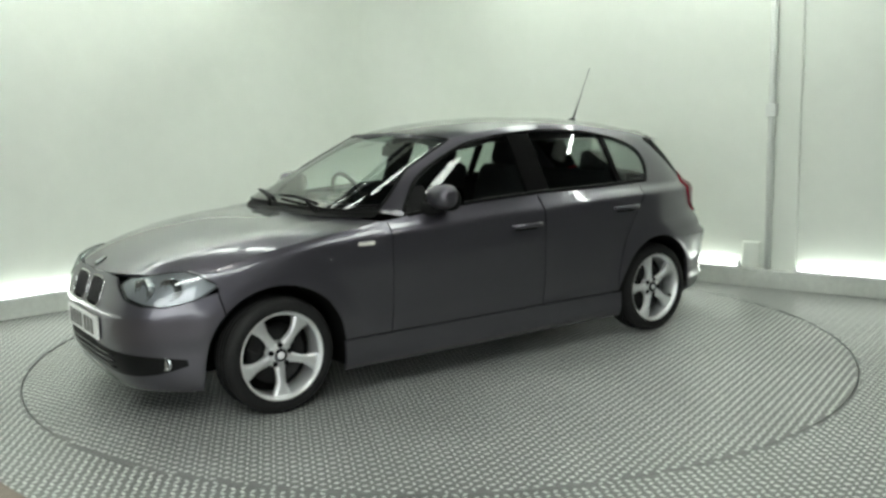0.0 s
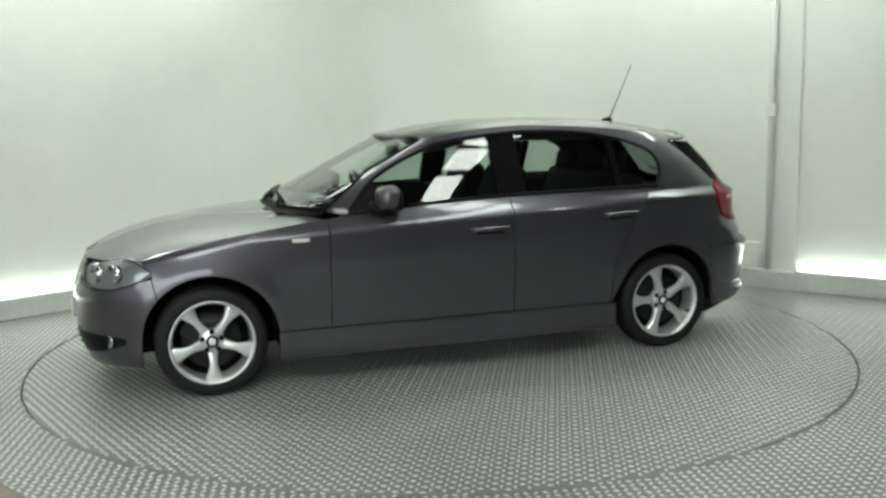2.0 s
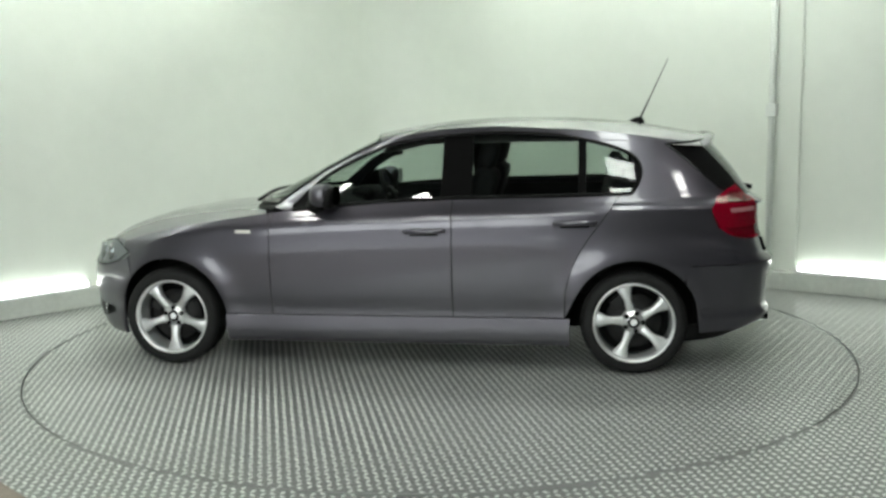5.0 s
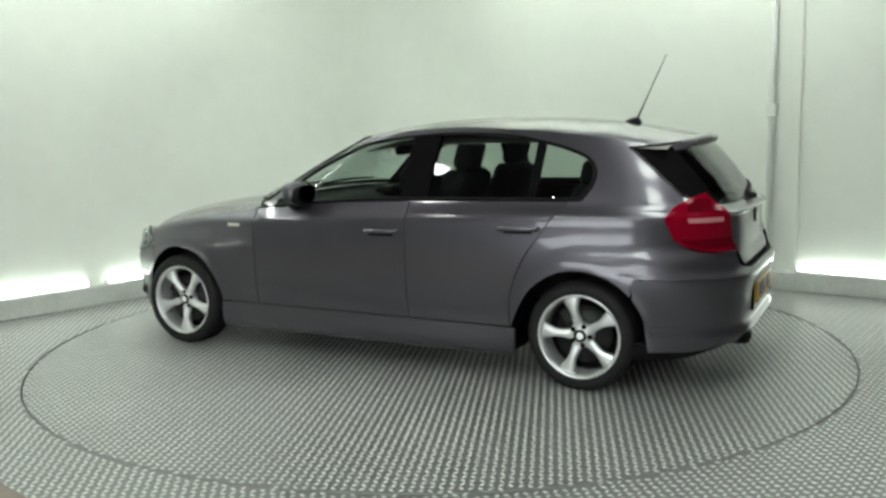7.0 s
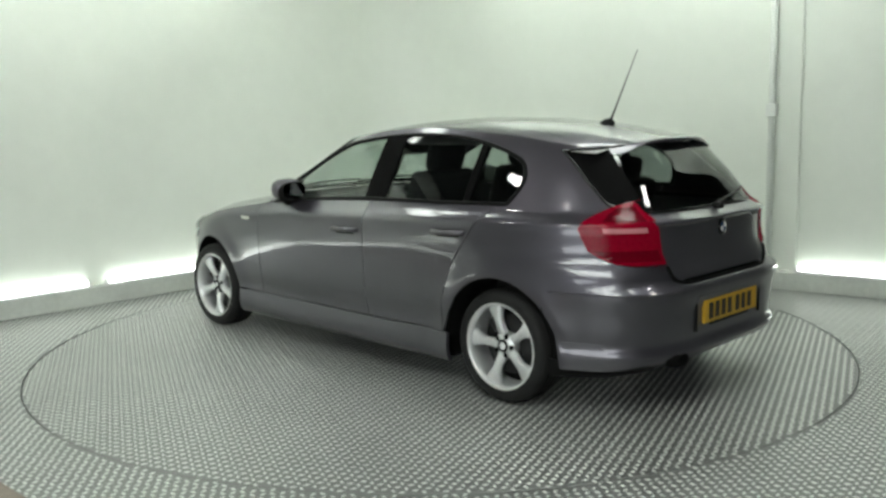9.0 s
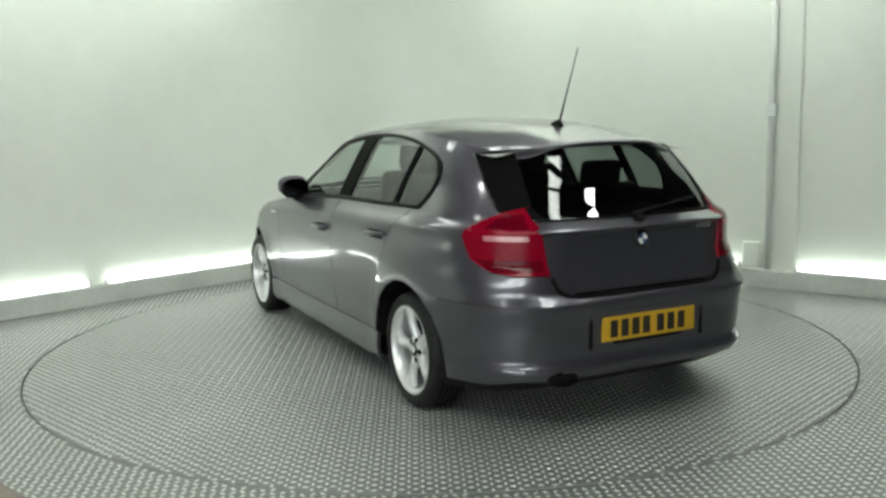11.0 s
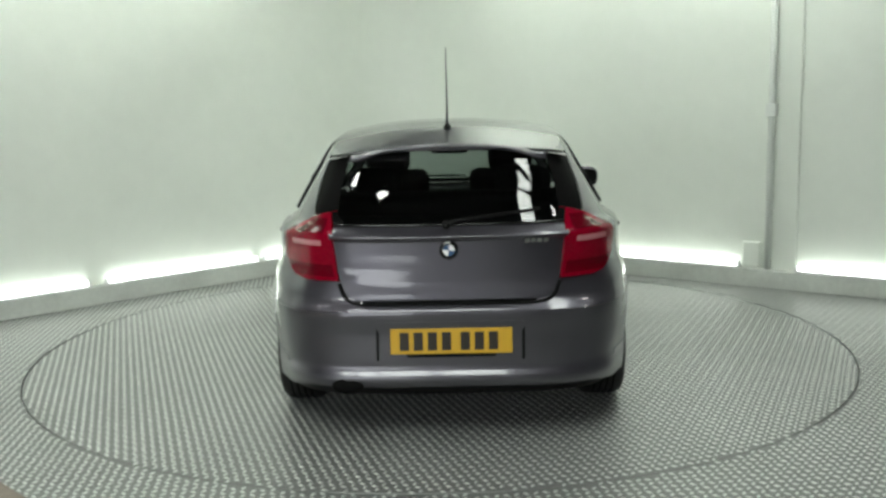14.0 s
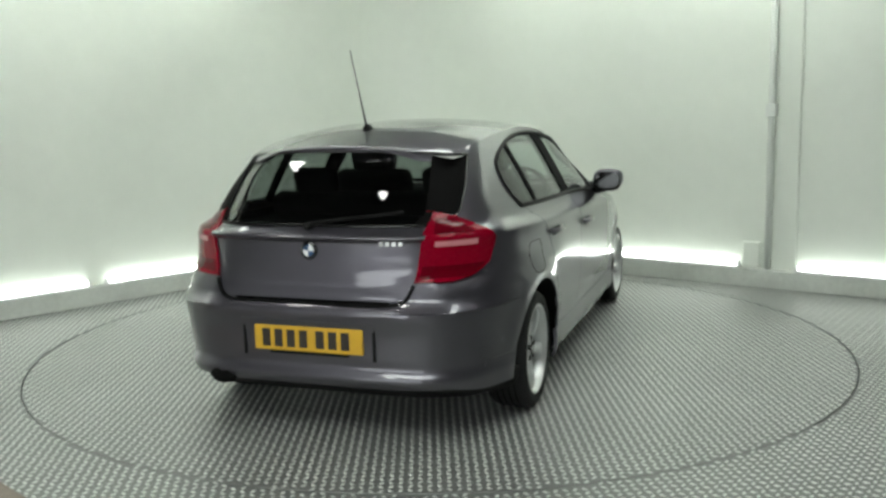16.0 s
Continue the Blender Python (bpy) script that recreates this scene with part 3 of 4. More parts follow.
            row.append(wrap(a * math.copysign(abs(s) ** 0.9, s), z, True))
        g.append(row)
    fb = part("front_bumper", sheet(g), P, car)
    # rear bumper
    g = []
    for k in range(-40, 41):
        s = k / 40
        row = []
        for j in range(27):
            z = 0.4
            for _ in range(16):
                p = wrap(phi_at_x(-1.606, z) * s, z, False)
                hi = lerp(0.629, 0.597, sstep((abs(p.y) - 0.40) / 0.06))
                z = lerp(z, max(arch_z(p.x, 0.262 - 0.03 * sstep((abs(p.y) - 0.6) / 0.15)), lerp(0.225, hi, j / 26)), 0.7)
            row.append(wrap(phi_at_x(-1.606, z) * s, z, False))
        g.append(row)
    rb = part("rear_bumper", sheet(g, 0.02), P, car)
    # black body under the panels
    for x0, x1, w, z0 in ((-0.95, 0.95, 0.80, 0.16), (-1.70, -0.952, 0.56, 0.2), (0.952, 1.70, 0.56, 0.2), (-1.97, -1.702, 0.50, 0.24), (1.702, 1.86, 0.45, 0.19)):
        part("underbody", box(x0, x1, -w, w, z0, 0.62 if abs(x0 + x1) > 3 else 0.66), M["under"], car, "black underbody", smooth=False)
    # arch liners
    for ax in (AXLE, -AXLE):
        for sy in (1, -1):
            g = []
            for a in np.linspace(0.0, math.pi, 28):
                r = ARCH_R - 0.002
                x, z = ax + r * math.cos(a), HUB_Z + r * math.sin(a)
                zz = max(z, 0.15)
                yo = side_y(x, zz) - 0.006
                g.append([Vector((x, sy * y, zz)) for y in np.linspace(yo, 0.5, 5)])
            bm = sheet(g, 0)
            part("arch_liner", bm, M["under"], car, "black wheel arch liner")
    return front_doors, rear_doors, fb, rb, hatch_y, rear_edge, tip


def build_glass(car, front_doors, rear_doors, tip):
    both = lambda g: (g, mirrored(g))
    # windscreen
    g = []
    for k in range(-20, 21):
        row = []
        for j in range(17):
            z = lerp(0.938, 1.284, j / 16)
            row.append(wrap(phi_at_x(a_line(z), z) * k / 20, z + 0.022 * (1 - (k / 20) ** 2) * j / 16, True))
        g.append(row)
    ws = part("windscreen", sheet(g, 0), M["screen"], car, "clear windscreen")
    # black border
    bm = bmesh.new()
    n = len(g)
    border = g[0][::1] + [r[-1] for r in g] + g[-1][::-1] + [r[0] for r in g[::-1]]
    add_tube(bm, [p + Vector((0.002, 0, 0.002)) for p in border], 0.007, 6)
    part("windscreen_seal", bm, M["black"], ws)
    g2 = [[r[0] + Vector((0.004, 0, 0.006)), r[0] * 0.6 + r[1] * 0.4 + Vector((0.004, 0, 0.006)), r[1] + Vector((0.004, 0, 0.005))] for r in g]
    part("frit_band", sheet(g2, 0), M["gloss_black"], ws)
    # cowl and wipers
    g2 = [[r[0] + Vector((d, 0, -0.006 - h)) for d, h in ((-0.03, 0.0), (0.012, 0.006), (0.035, 0.03))] for r in g]
    part("cowl", sheet(g2, 0.01), M["black"], car, "black scuttle panel")
    for y0, y1, z1 in ((-0.10, -0.62, 0.0), (0.42, -0.12, 0.0)):
        w = empty("windscreen_wiper")
        w.parent = car
        a, b = wrap(phi_at_y(abs(y0), 0.945, True) * math.copysign(1, y0), 0.945, True), wrap(phi_at_y(abs(y1), 0.965, True) * math.copysign(1, y1), 0.965, True)
        up = Vector((0.018, 0, 0.020))
        part("arm", tube([a + Vector((0.05, 0, -0.01)), a * 0.7 + b * 0.3 + up * 1.3, a * 0.45 + b * 0.55 + up * 1.4], [0.012, 0.008, 0.006], 8), M["black"], w)
        part("blade", tube([lerp(a, b, s) + up * 0.75 + Vector((0, 0, 0.012 * math.sin(s * 3.1))) for s in np.linspace(0.05, 1, 9)], 0.008, 6), M["black"], w)
    # side windows: front door pane, rear door pane, fixed quarter pane; pillars between are black
    top = lambda x: float(np.interp(-x, [-p[0] for p in tip[:46]], [p[1] for p in tip[:46]]))
    def pane(x0, x1, name, doors, lean=0.0):
        g = []
        for k in range(25):
            xb = lerp(x0, x1, k / 24)
            row = []
            for j in range(9):
                zt = top(xb + lean)
                x = xb + lean * j / 8
                row.append(skin(x, lerp(belt(x) - 0.006, zt, j / 8), -0.006))
            g.append(row)
        for q, d in zip(both(g), doors):
            part(name, sheet(q, 0), M["glass"], d, "clear side window")
    pane(0.53, -0.29, "front_window", front_doors)
    pane(-0.435, -1.04, "rear_window", rear_doors)
    # fixed quarter pane with a rounded tail
    tail = [p for p in tip if p[0] < -1.062]
    g = []
    for k in range(len(tail)):
        a = Vector((-1.062, lerp(top(-1.062), belt(-1.062) - 0.006, k / (len(tail) - 1)), 0))
        b = tail[k]
        g.append([skin(lerp(a.x, b[0], j / 8), lerp(a.y, b[1], j / 8), -0.006) for j in range(9)])
    for q in both(g):
        part("quarter_window", sheet(q, 0), M["glass"], car, "clear fixed quarter window")
    # black pillars and window surround
    for x0, x1, lean in ((-0.278, -0.447, 0.0), (-1.032, -1.074, 0.0)):
        g = [[skin(lerp(x0, x1, k / 4), lerp(belt(lerp(x0, x1, k / 4)) - 0.008, top(lerp(x0, x1, k / 4)) + 0.004, j / 10), 0.001) for j in range(11)] for k in range(5)]
        for q in both(g):
            part("door_pillar", sheet(q, 0.03), M["pillar"], car, "black door pillar")
    line = [skin(p[0], p[1], 0.001) for p in tip]
    belt_line = [skin(x, belt(x) - 0.004, 0.002) for x in np.linspace(-1.30, 0.57, 26)]
    for sy in (1, -1):
        bm = bmesh.new()
        add_tube(bm, [Vector((p.x, sy * p.y, p.z)) for p in line + belt_line], 0.011, 6)
        part("window_surround", bm, M["black"], car, "black window surround")
    # mirror triangle
    g = [[skin(x, lerp(belt(x) - 0.006, min(top(x), 1.05), j / 4), 0.002) for j in range(5)] for x in np.linspace(0.572, 0.40, 7)]
    for q in both(g):
        part("mirror_base", sheet(q, 0.005), M["black"], car)


def build_tail(car, rb, hatch_y):
    P = M["paint"]
    gate = []
    # tailgate lower panel, with rounded lower corners
    g = []
    for k in range(-20, 21):
        s = k / 20
        row = []
        for j in range(55):
            zlo = 0.642 + 0.045 * sstep((abs(s) - 0.82) / 0.18) ** 2
            z = lerp(zlo, 0.950, j / 54)
            y = (hatch_y(z) - 0.006) * s
            p = Vector((end_x(y, z, False), y, z))
            # the panel dips below a soft ridge
            ledge = (0.950 - z) / 0.038 if z > 0.912 else 1 - sstep((0.912 - z) / 0.022)
            p.x += -0.028 * ledge - 0.006 * sstep((0.72 - z) / 0.07)
            row.append(p)
        g.append(row)
    tg = part("tailgate", sheet(g), P, car)
    # black sheet behind the tailgate's lower gap, in place of the shade there
    g2 = [[Vector((end_x(y, 0.64, False) + 0.016, y, z)) for z in (0.60, 0.64, 0.69)] for y in np.linspace(-0.47, 0.47, 17)]
    part("tailgate_gap_shade", sheet(g2, 0), M["under"], car, "black sheet behind the tailgate gap in place of its shade")
    # shut line down from the lamps and under the tailgate
    path = [(0.474, 0.712), (0.466, 0.690), (0.455, 0.665), (0.438, 0.645), (0.41, 0.633), (0.37, 0.628)]
    path += [(y, 0.627) for y in np.linspace(0.30, 0.0, 8)]
    path += [(-y, z) for y, z in path[-2::-1]]
    part("shut_line", tube([Vector((end_x(y, z, False) - 0.006, y, z)) for y, z in path], 0.0085, 8), M["gap"], tg, "dark shut line of the tailgate")
    # rear window and its black surround
    g = []
    for k in range(-20, 21):
        s = k / 20
        row = []
        for j in range(15):
            z = lerp(0.956, 1.240 + 0.032 * (1 - s * s), j / 14)
            y = (hatch_y(min(z, 1.25)) + 0.004) * s
            row.append(Vector((end_x(y, z, False) - 0.004, y, z)))
        g.append(row)
    rw = part("rear_window", sheet(g, 0), M["dark_glass"], tg, "dark tinted rear window")
    border = g[0] + [r[-1] for r in g] + g[-1][::-1] + [r[0] for r in g[::-1]]
    bm = bmesh.new()
    add_tube(bm, [p + Vector((0.001, 0, 0)) for p in border], 0.007, 6)
    part("window_seal", bm, M["gloss_black"], rw)
    for strip in (g[:5], g[-5:]):
        part("side_band", sheet([[p + Vector((-0.004, math.copysign(0.003, p.y), 0)) for p in r] for r in strip], 0), M["pillar"], rw, "black side band of the glass")
    # spoiler lip over the glass
    g = []
    for k in range(-16, 17):
        s = k / 16
        y = 0.500 * s
        x1 = -1.825 + 0.07 * s * s + 0.09 * s ** 6
        zt = 1.292 - 0.036 * s * s - 0.032 * s ** 6
        xa = -1.645 - 0.135 * (1 - s * s) + 0.04 * s ** 6
        za = 1.250 + 0.044 * (1 - s * s) - 0.012 * s ** 6
        row = [Vector((xa, y, za)), Vector((lerp(xa, x1, 0.5), y, lerp(za, zt, 0.5) + 0.004)), Vector((x1 + 0.004, y, zt - 0.006)), Vector((x1, y, zt - 0.010)), Vector((x1 + 0.015, y, zt - 0.020)), Vector((x1 + 0.10, y, zt - 0.018))]
        # towards its ends the lip runs out into the body's skin
        blend = sstep((abs(s) - 0.5) / 0.4)
        for n, p in enumerate(row):
            low, high = 1.0, 1.40
            for _ in range(16):
                mid = (low + high) / 2
                low, high = (mid, high) if side_y(p.x, mid) > abs(y) else (low, mid)
            p.z = lerp(p.z, min(p.z, low + 0.005 - 0.004 * max(0, n - 3)), blend)
        g.append(row)
    part("spoiler", sheet(g, 0.0), P, tg)
    # rear wiper
    w = empty("rear_wiper")
    w.parent = tg
    a = Vector((end_x(0, 0.955, False) - 0.03, 0.01, 0.958))
    part("pivot", lathe([(0.0, -0.026), (0.014, -0.026), (0.018, 0.0), (0.018, 0.02)], 16), M["black"], w).matrix_basis = Matrix.Translation(a) @ pose(0, 0, 0, 0, 0, -90)
    pts = []
    for s in np.linspace(0, 1, 9):
        y = lerp(0.01, -0.40, s)
        z = 0.962 + 0.055 * s ** 0.8
        pts.append(Vector((end_x(y, z, False) - 0.022 + 0.006 * s, y, z)))
    part("arm", tube(pts[:6], [0.011, 0.010, 0.008, 0.007, 0.006, 0.005], 8), M["black"], w)
    part("blade", tube([p + Vector((0.006, 0, -0.004)) for p in pts[1:]], 0.007, 6), M["black"], w)
    # round badge: black ring, white and blue quarters
    build_badge(tg, Matrix.Translation((end_x(0, 0.853, False) - 0.004, 0, 0.853)) @ pose(0, 0, 0, 0, -6, 90), 0.041)
    # small unreadable model lettering as plain bars
    for i in range(4):
        y = -0.335 - 0.027 * i
        part("letter_bar", box(end_x(y, 0.885, False) - 0.005, end_x(y, 0.885, False) + 0.002, y - 0.010, y + 0.010, 0.878, 0.896), M["chrome"], tg, "small chrome lettering bar", smooth=False)
    # rear lamps
    for sy in (1, -1):
        def outline(v):
            """inner edge and front edge of the lamp at the height v from 0 to 1."""
            z = lerp(0.720, 1.005, v)
            tip_x = float(np.interp(z, (0.720, 0.730, 0.750, 0.79, 0.893, 0.95, 0.985, 1.005), (-1.96, -1.90, -1.838, -1.780, -1.735, -1.775, -1.83, -1.90)))
            return z, phi_at_y(lerp(0.476, 0.512, v), z, False), phi_at_x(tip_x, z)
        g = []
        for k in range(17):
            row = []
            for j in range(25):
                z, a, b = outline(j / 24)
                row.append(wrap(sy * lerp(a, b, k / 16), z, False))
            g.append(row)
        lamp = part("tail_light", sheet(g, 0.022, off=0.012), M["red"], car, "red wraparound tail light")
        def band(z0, z1, u0, u1, mat, name, label, off):
            gg = []
            for k in range(13):
                row = []
                for j in range(5):
                    v = (lerp(z0, z1, j / 4) - 0.720) / (1.005 - 0.720)
                    z, a, b = outline(v)
                    row.append(wrap(sy * lerp(a, b, lerp(u0, u1, k / 12)), z, False))
                gg.append(row)
            part(name, sheet(gg, 0.006, off=off), mat, lamp, label)
        band(0.872, 0.894, 0.16, 0.72, M["pale_lens"], "reversing_lens", "pale clear lens band", 0.015)
        band(0.915, 0.975, 0.15, 0.75, M["red_dark"], "upper_lens", "deep red upper lens", 0.014)
        band(0.735, 0.79, 0.05, 0.93, M["red_dark"], "lower_lens", "deep red lower lens", 0.0145)
    # plate recess, number plate with bars
    g = []
    for k in range(-12, 13):
        y = 0.315 * k / 12
        g.append([Vector((end_x(y, z, False) - 0.003, y, z)) for z in np.linspace(0.385, 0.555, 6)])
    part("plate_recess", sheet(g, 0.004), P, rb)
    # black strips stand for the shade along the recess's sides
    for sy in (1, -1):
        part("recess_edge_shade", box(-2.108, -2.08, sy * 0.312 - 0.006, sy * 0.312 + 0.006, 0.385, 0.555, bevel=0.002), M["black"], rb, smooth=False)
    number_plate(car, Matrix.Translation((-2.112, -0.004, 0.470)) @ pose(0, 0, 0, 0, 0, -90), M["yellow"], "yellow rear number plate")
    # lower lip, diffuser, reflector
    g = []
    for k in range(-24, 25):
        ph = 62 * k / 24
        g.append([wrap(ph, z, False) + Vector((0.03 * q, 0, 0)) for z, q in ((0.275, 0.8), (0.225, 1.4), (0.175, 3.5))])
    part("diffuser", sheet(g, 0.02), M["black"], rb, "black lower valance")
    # exhaust: black disc in place of the cut-out's shade, and twin pipes
    lip = min(end_x(0.45, z, False) for z in np.linspace(0.235, 0.32, 18))
    yaw = math.degrees(math.atan((end_x(0.52, 0.27, False) - end_x(0.38, 0.27, False)) / 0.14))
    part("exhaust_notch_shade", lathe([(0.0, -0.002), (0.066, -0.002), (0.071, 0.02)], 28), M["under"], rb).matrix_basis = Matrix.Translation((lip + 0.004, 0.45, 0.272)) @ pose(0, 0, 0, 0, 0, -90 - yaw) @ Matrix.Diagonal((1.0, 1, 0.52, 1))
    for y in (0.420, 0.478):
        ex = lathe([(0.021, -0.09), (0.024, -0.09), (0.024, 0.12), (0.021, 0.12), (0.021, -0.08)], 20)
        part("exhaust_pipe", ex, M["dark_alloy"], car, "dark steel exhaust pipe").matrix_basis = Matrix.Translation((lip + 0.118, y, 0.262)) @ pose(0, 0, 0, 0, 0, -90)
    for sy in (1, -1):
        g = [[wrap(sy * ph, z, False) for z in (0.335, 0.35, 0.365)] for ph in np.linspace(44, 58, 6)]
        part("bumper_strip", sheet(g, 0.004, off=0.004), P, rb)


def build_badge(parent, m, r):
    b = part("badge", lathe([(0.0, -0.004), (r * 0.93, -0.004), (r, 0.0), (r, 0.006)], 32), M["gloss_black"], parent, "small round black-ringed badge")
    b.matrix_basis = m @ pose(0, 0, 0, 0, 0, 180)
    for i in range(4):
        bm = bmesh.new()
        c = bm.verts.new((0, -0.006, 0))
        ring = [bm.verts.new((r * 0.62 * math.cos(a), -0.006, r * 0.62 * math.sin(a))) for a in np.linspace(i * math.pi / 2, (i + 1) * math.pi / 2, 8)]
        for p, q in zip(ring, ring[1:]):
            bm.faces.new((c, p, q))
        part("badge_quarter", bm, M["blue"] if i % 2 else M["enamel"], b)
    return b


def number_plate(car, m, mat, label):
    """A plate with its characters as plain bars; its face looks along -y."""
    p = part("number_plate", box(-0.26, 0.26, -0.004, 0.010, -0.0555, 0.0555, bevel=0.003), mat, car, label, smooth=False)
    p.matrix_basis = m
    part("plate_mount", box(-0.19, 0.19, 0.002, 0.022, -0.072, -0.048, bevel=0.003), M["black"], p, smooth=False)
    for x in (-0.175, -0.115, -0.055, 0.005, 0.085, 0.145, 0.205):
        bm = box(x - 0.046, x - 0.006, -0.0055, -0.003, -0.0395, 0.0395)
        part("plate_bar", bm, M["bars"], p, "plain black bar", smooth=False)


def build_nose(car, fb):
    # headlamps
    for sy in (1, -1):
        def edges(y_or_t):
            t = y_or_t
            z0 = float(np.interp(t, (0, 0.12, 0.35, 0.6, 0.85, 1), (0.645, 0.598, 0.572, 0.568, 0.600, 0.654)))
            z1 = float(np.interp(t, (0, 0.10, 0.35, 0.6, 0.75, 0.88, 1), (0.662, 0.692, 0.708, 0.722, 0.724, 0.706, 0.664)))
            return z0, z1
        def rows(inset, off):
            g = []
            for k in range(25):
                t = lerp(inset, 1 - inset, k / 24)
                z0, z1 = edges(t)
                row = []
                for j in range(9):
                    z = lerp(lerp(z0, z1, inset), lerp(z1, z0, inset), j / 8)
                    a, b = phi_at_y(0.405, z, True), phi_at_x(1.612, z)
                    p = wrap(lerp(a, b, t), z, True)
                    row.append(Vector((p.x - off * 0.8, sy * (p.y - off * 0.5), p.z)))
                g.append(row)
            return g
        hl = part("headlight", sheet(rows(0.0, 0.028), 0.0), M["lamp_case"], car, "clear swept-back headlight")
        part("cover", sheet(rows(0.01, -0.002), 0.03), M["clear"], hl, "clear lamp cover")
        g = rows(0.0, -0.003)
        edge_line = [r[0] for r in g] + [r[-1] for r in g[::-1]]
        part("seal", tube(edge_line, 0.0035, 6, closed=True), M["black"], hl)
        for t, r in ((0.30, 0.052), (0.58, 0.050)):
            z0, z1 = edges(t)
            z = (z0 + z1) / 2
            a, b = phi_at_y(0.405, z, True), phi_at_x(1.612, z)
            p = wrap(lerp(a, b, t), z, True)
            bm = lathe([(0.0, 0.012), (r * 0.55, 0.006), (r * 0.62, -0.008), (r * 0.8, 0.004), (r, -0.012), (r * 1.06, -0.012), (r * 1.06, 0.02)], 28)
            part("lamp_ring", bm, M["lamp_bowl"], hl, "bright round reflector").matrix_basis = Matrix.Translation((p.x - 0.022, sy * (p.y - 0.012), z)) @ pose(0, 0, 0, 0, 0, 90 + sy * (20 if t < 0.4 else 30))
        # side repeater on the wing
        g = [[Vector((x, sy * side_y(x, z), z)) for z in (0.783, 0.788, 0.796, 0.801)] for x in (0.81, 0.825, 0.885, 0.90)]
        part("side_repeater", sheet(g, 0.004, off=0.004), M["orange"], car, "small pale side repeater")
    # lower intake, tapering out to the corners
    g = []
    for k in range(-24, 25):
        ph = 40 * k / 24
        h = 1 - abs(k / 24) ** 3
        g.append([wrap(ph, z, True) for z in (lerp(0.285, 0.222, h), 0.290, lerp(0.315, 0.338, h))])
    part("lower_intake", sheet(g, 0.0, off=0.003), M["black"], fb, "black lower air intake")
    for z in (0.25, 0.28, 0.31):
        part("intake_slat", tube([Vector((end_x(y, z, True) + 0.004, y, z)) for y in np.linspace(-0.37, 0.37, 13)], 0.005, 6), M["gloss_black"], fb)
    for sy in (1, -1):
        p = wrap(sy * 33.0, 0.296, True)
        part("fog_lamp", lathe([(0.0, -0.004), (0.026, -0.002), (0.030, -0.006), (0.033, 0.004)], 24), M["lamp_bowl"], fb, "small round fog lamp").matrix_basis = Matrix.Translation(p + Vector((0.004, 0, 0))) @ pose(0, 0, 0, 0, 0, 90 + sy * 22)
    # twin grille openings with chrome rims
    for sy in (1, -1):
        loop = []
        for a in np.linspace(0, 2 * math.pi, 36, endpoint=False):
            c, s = math.cos(a), math.sin(a)
            y = sy * 0.125 + 0.108 * math.copysign(abs(c) ** 0.55, c)
            z = 0.594 + 0.070 * math.copysign(abs(s) ** 0.6, s)
            loop.append(Vector((end_x(y, z, True) + 0.004, y, z)))
        gr = part("grille", tube(loop, 0.0036, 8, closed=True), M["chrome"], fb, "chrome-rimmed twin grille opening")
        bm = bmesh.new()
        f = bm.faces.new([bm.verts.new(p) for p in loop])
        part("grille_back", bm, M["under"], gr, smooth=False)
        for i in range(7):
            y = sy * 0.125 + 0.092 * (i - 3) / 3.4
            part("grille_slat", tube([Vector((end_x(y, z, True) + 0.006, y, z)) for z in (0.545, 0.60, 0.655)], 0.004, 6), M["bar"], gr)
    build_badge(car, Matrix.Translation((1.925, 0, 0.722)) @ pose(0, 0, 0, 58, 0, -90), 0.038)
    number_plate(car, Matrix.Translation((2.036, 0, 0.428)) @ pose(0, 0, 0, 0, 0, 90), M["white"], "white front number plate")


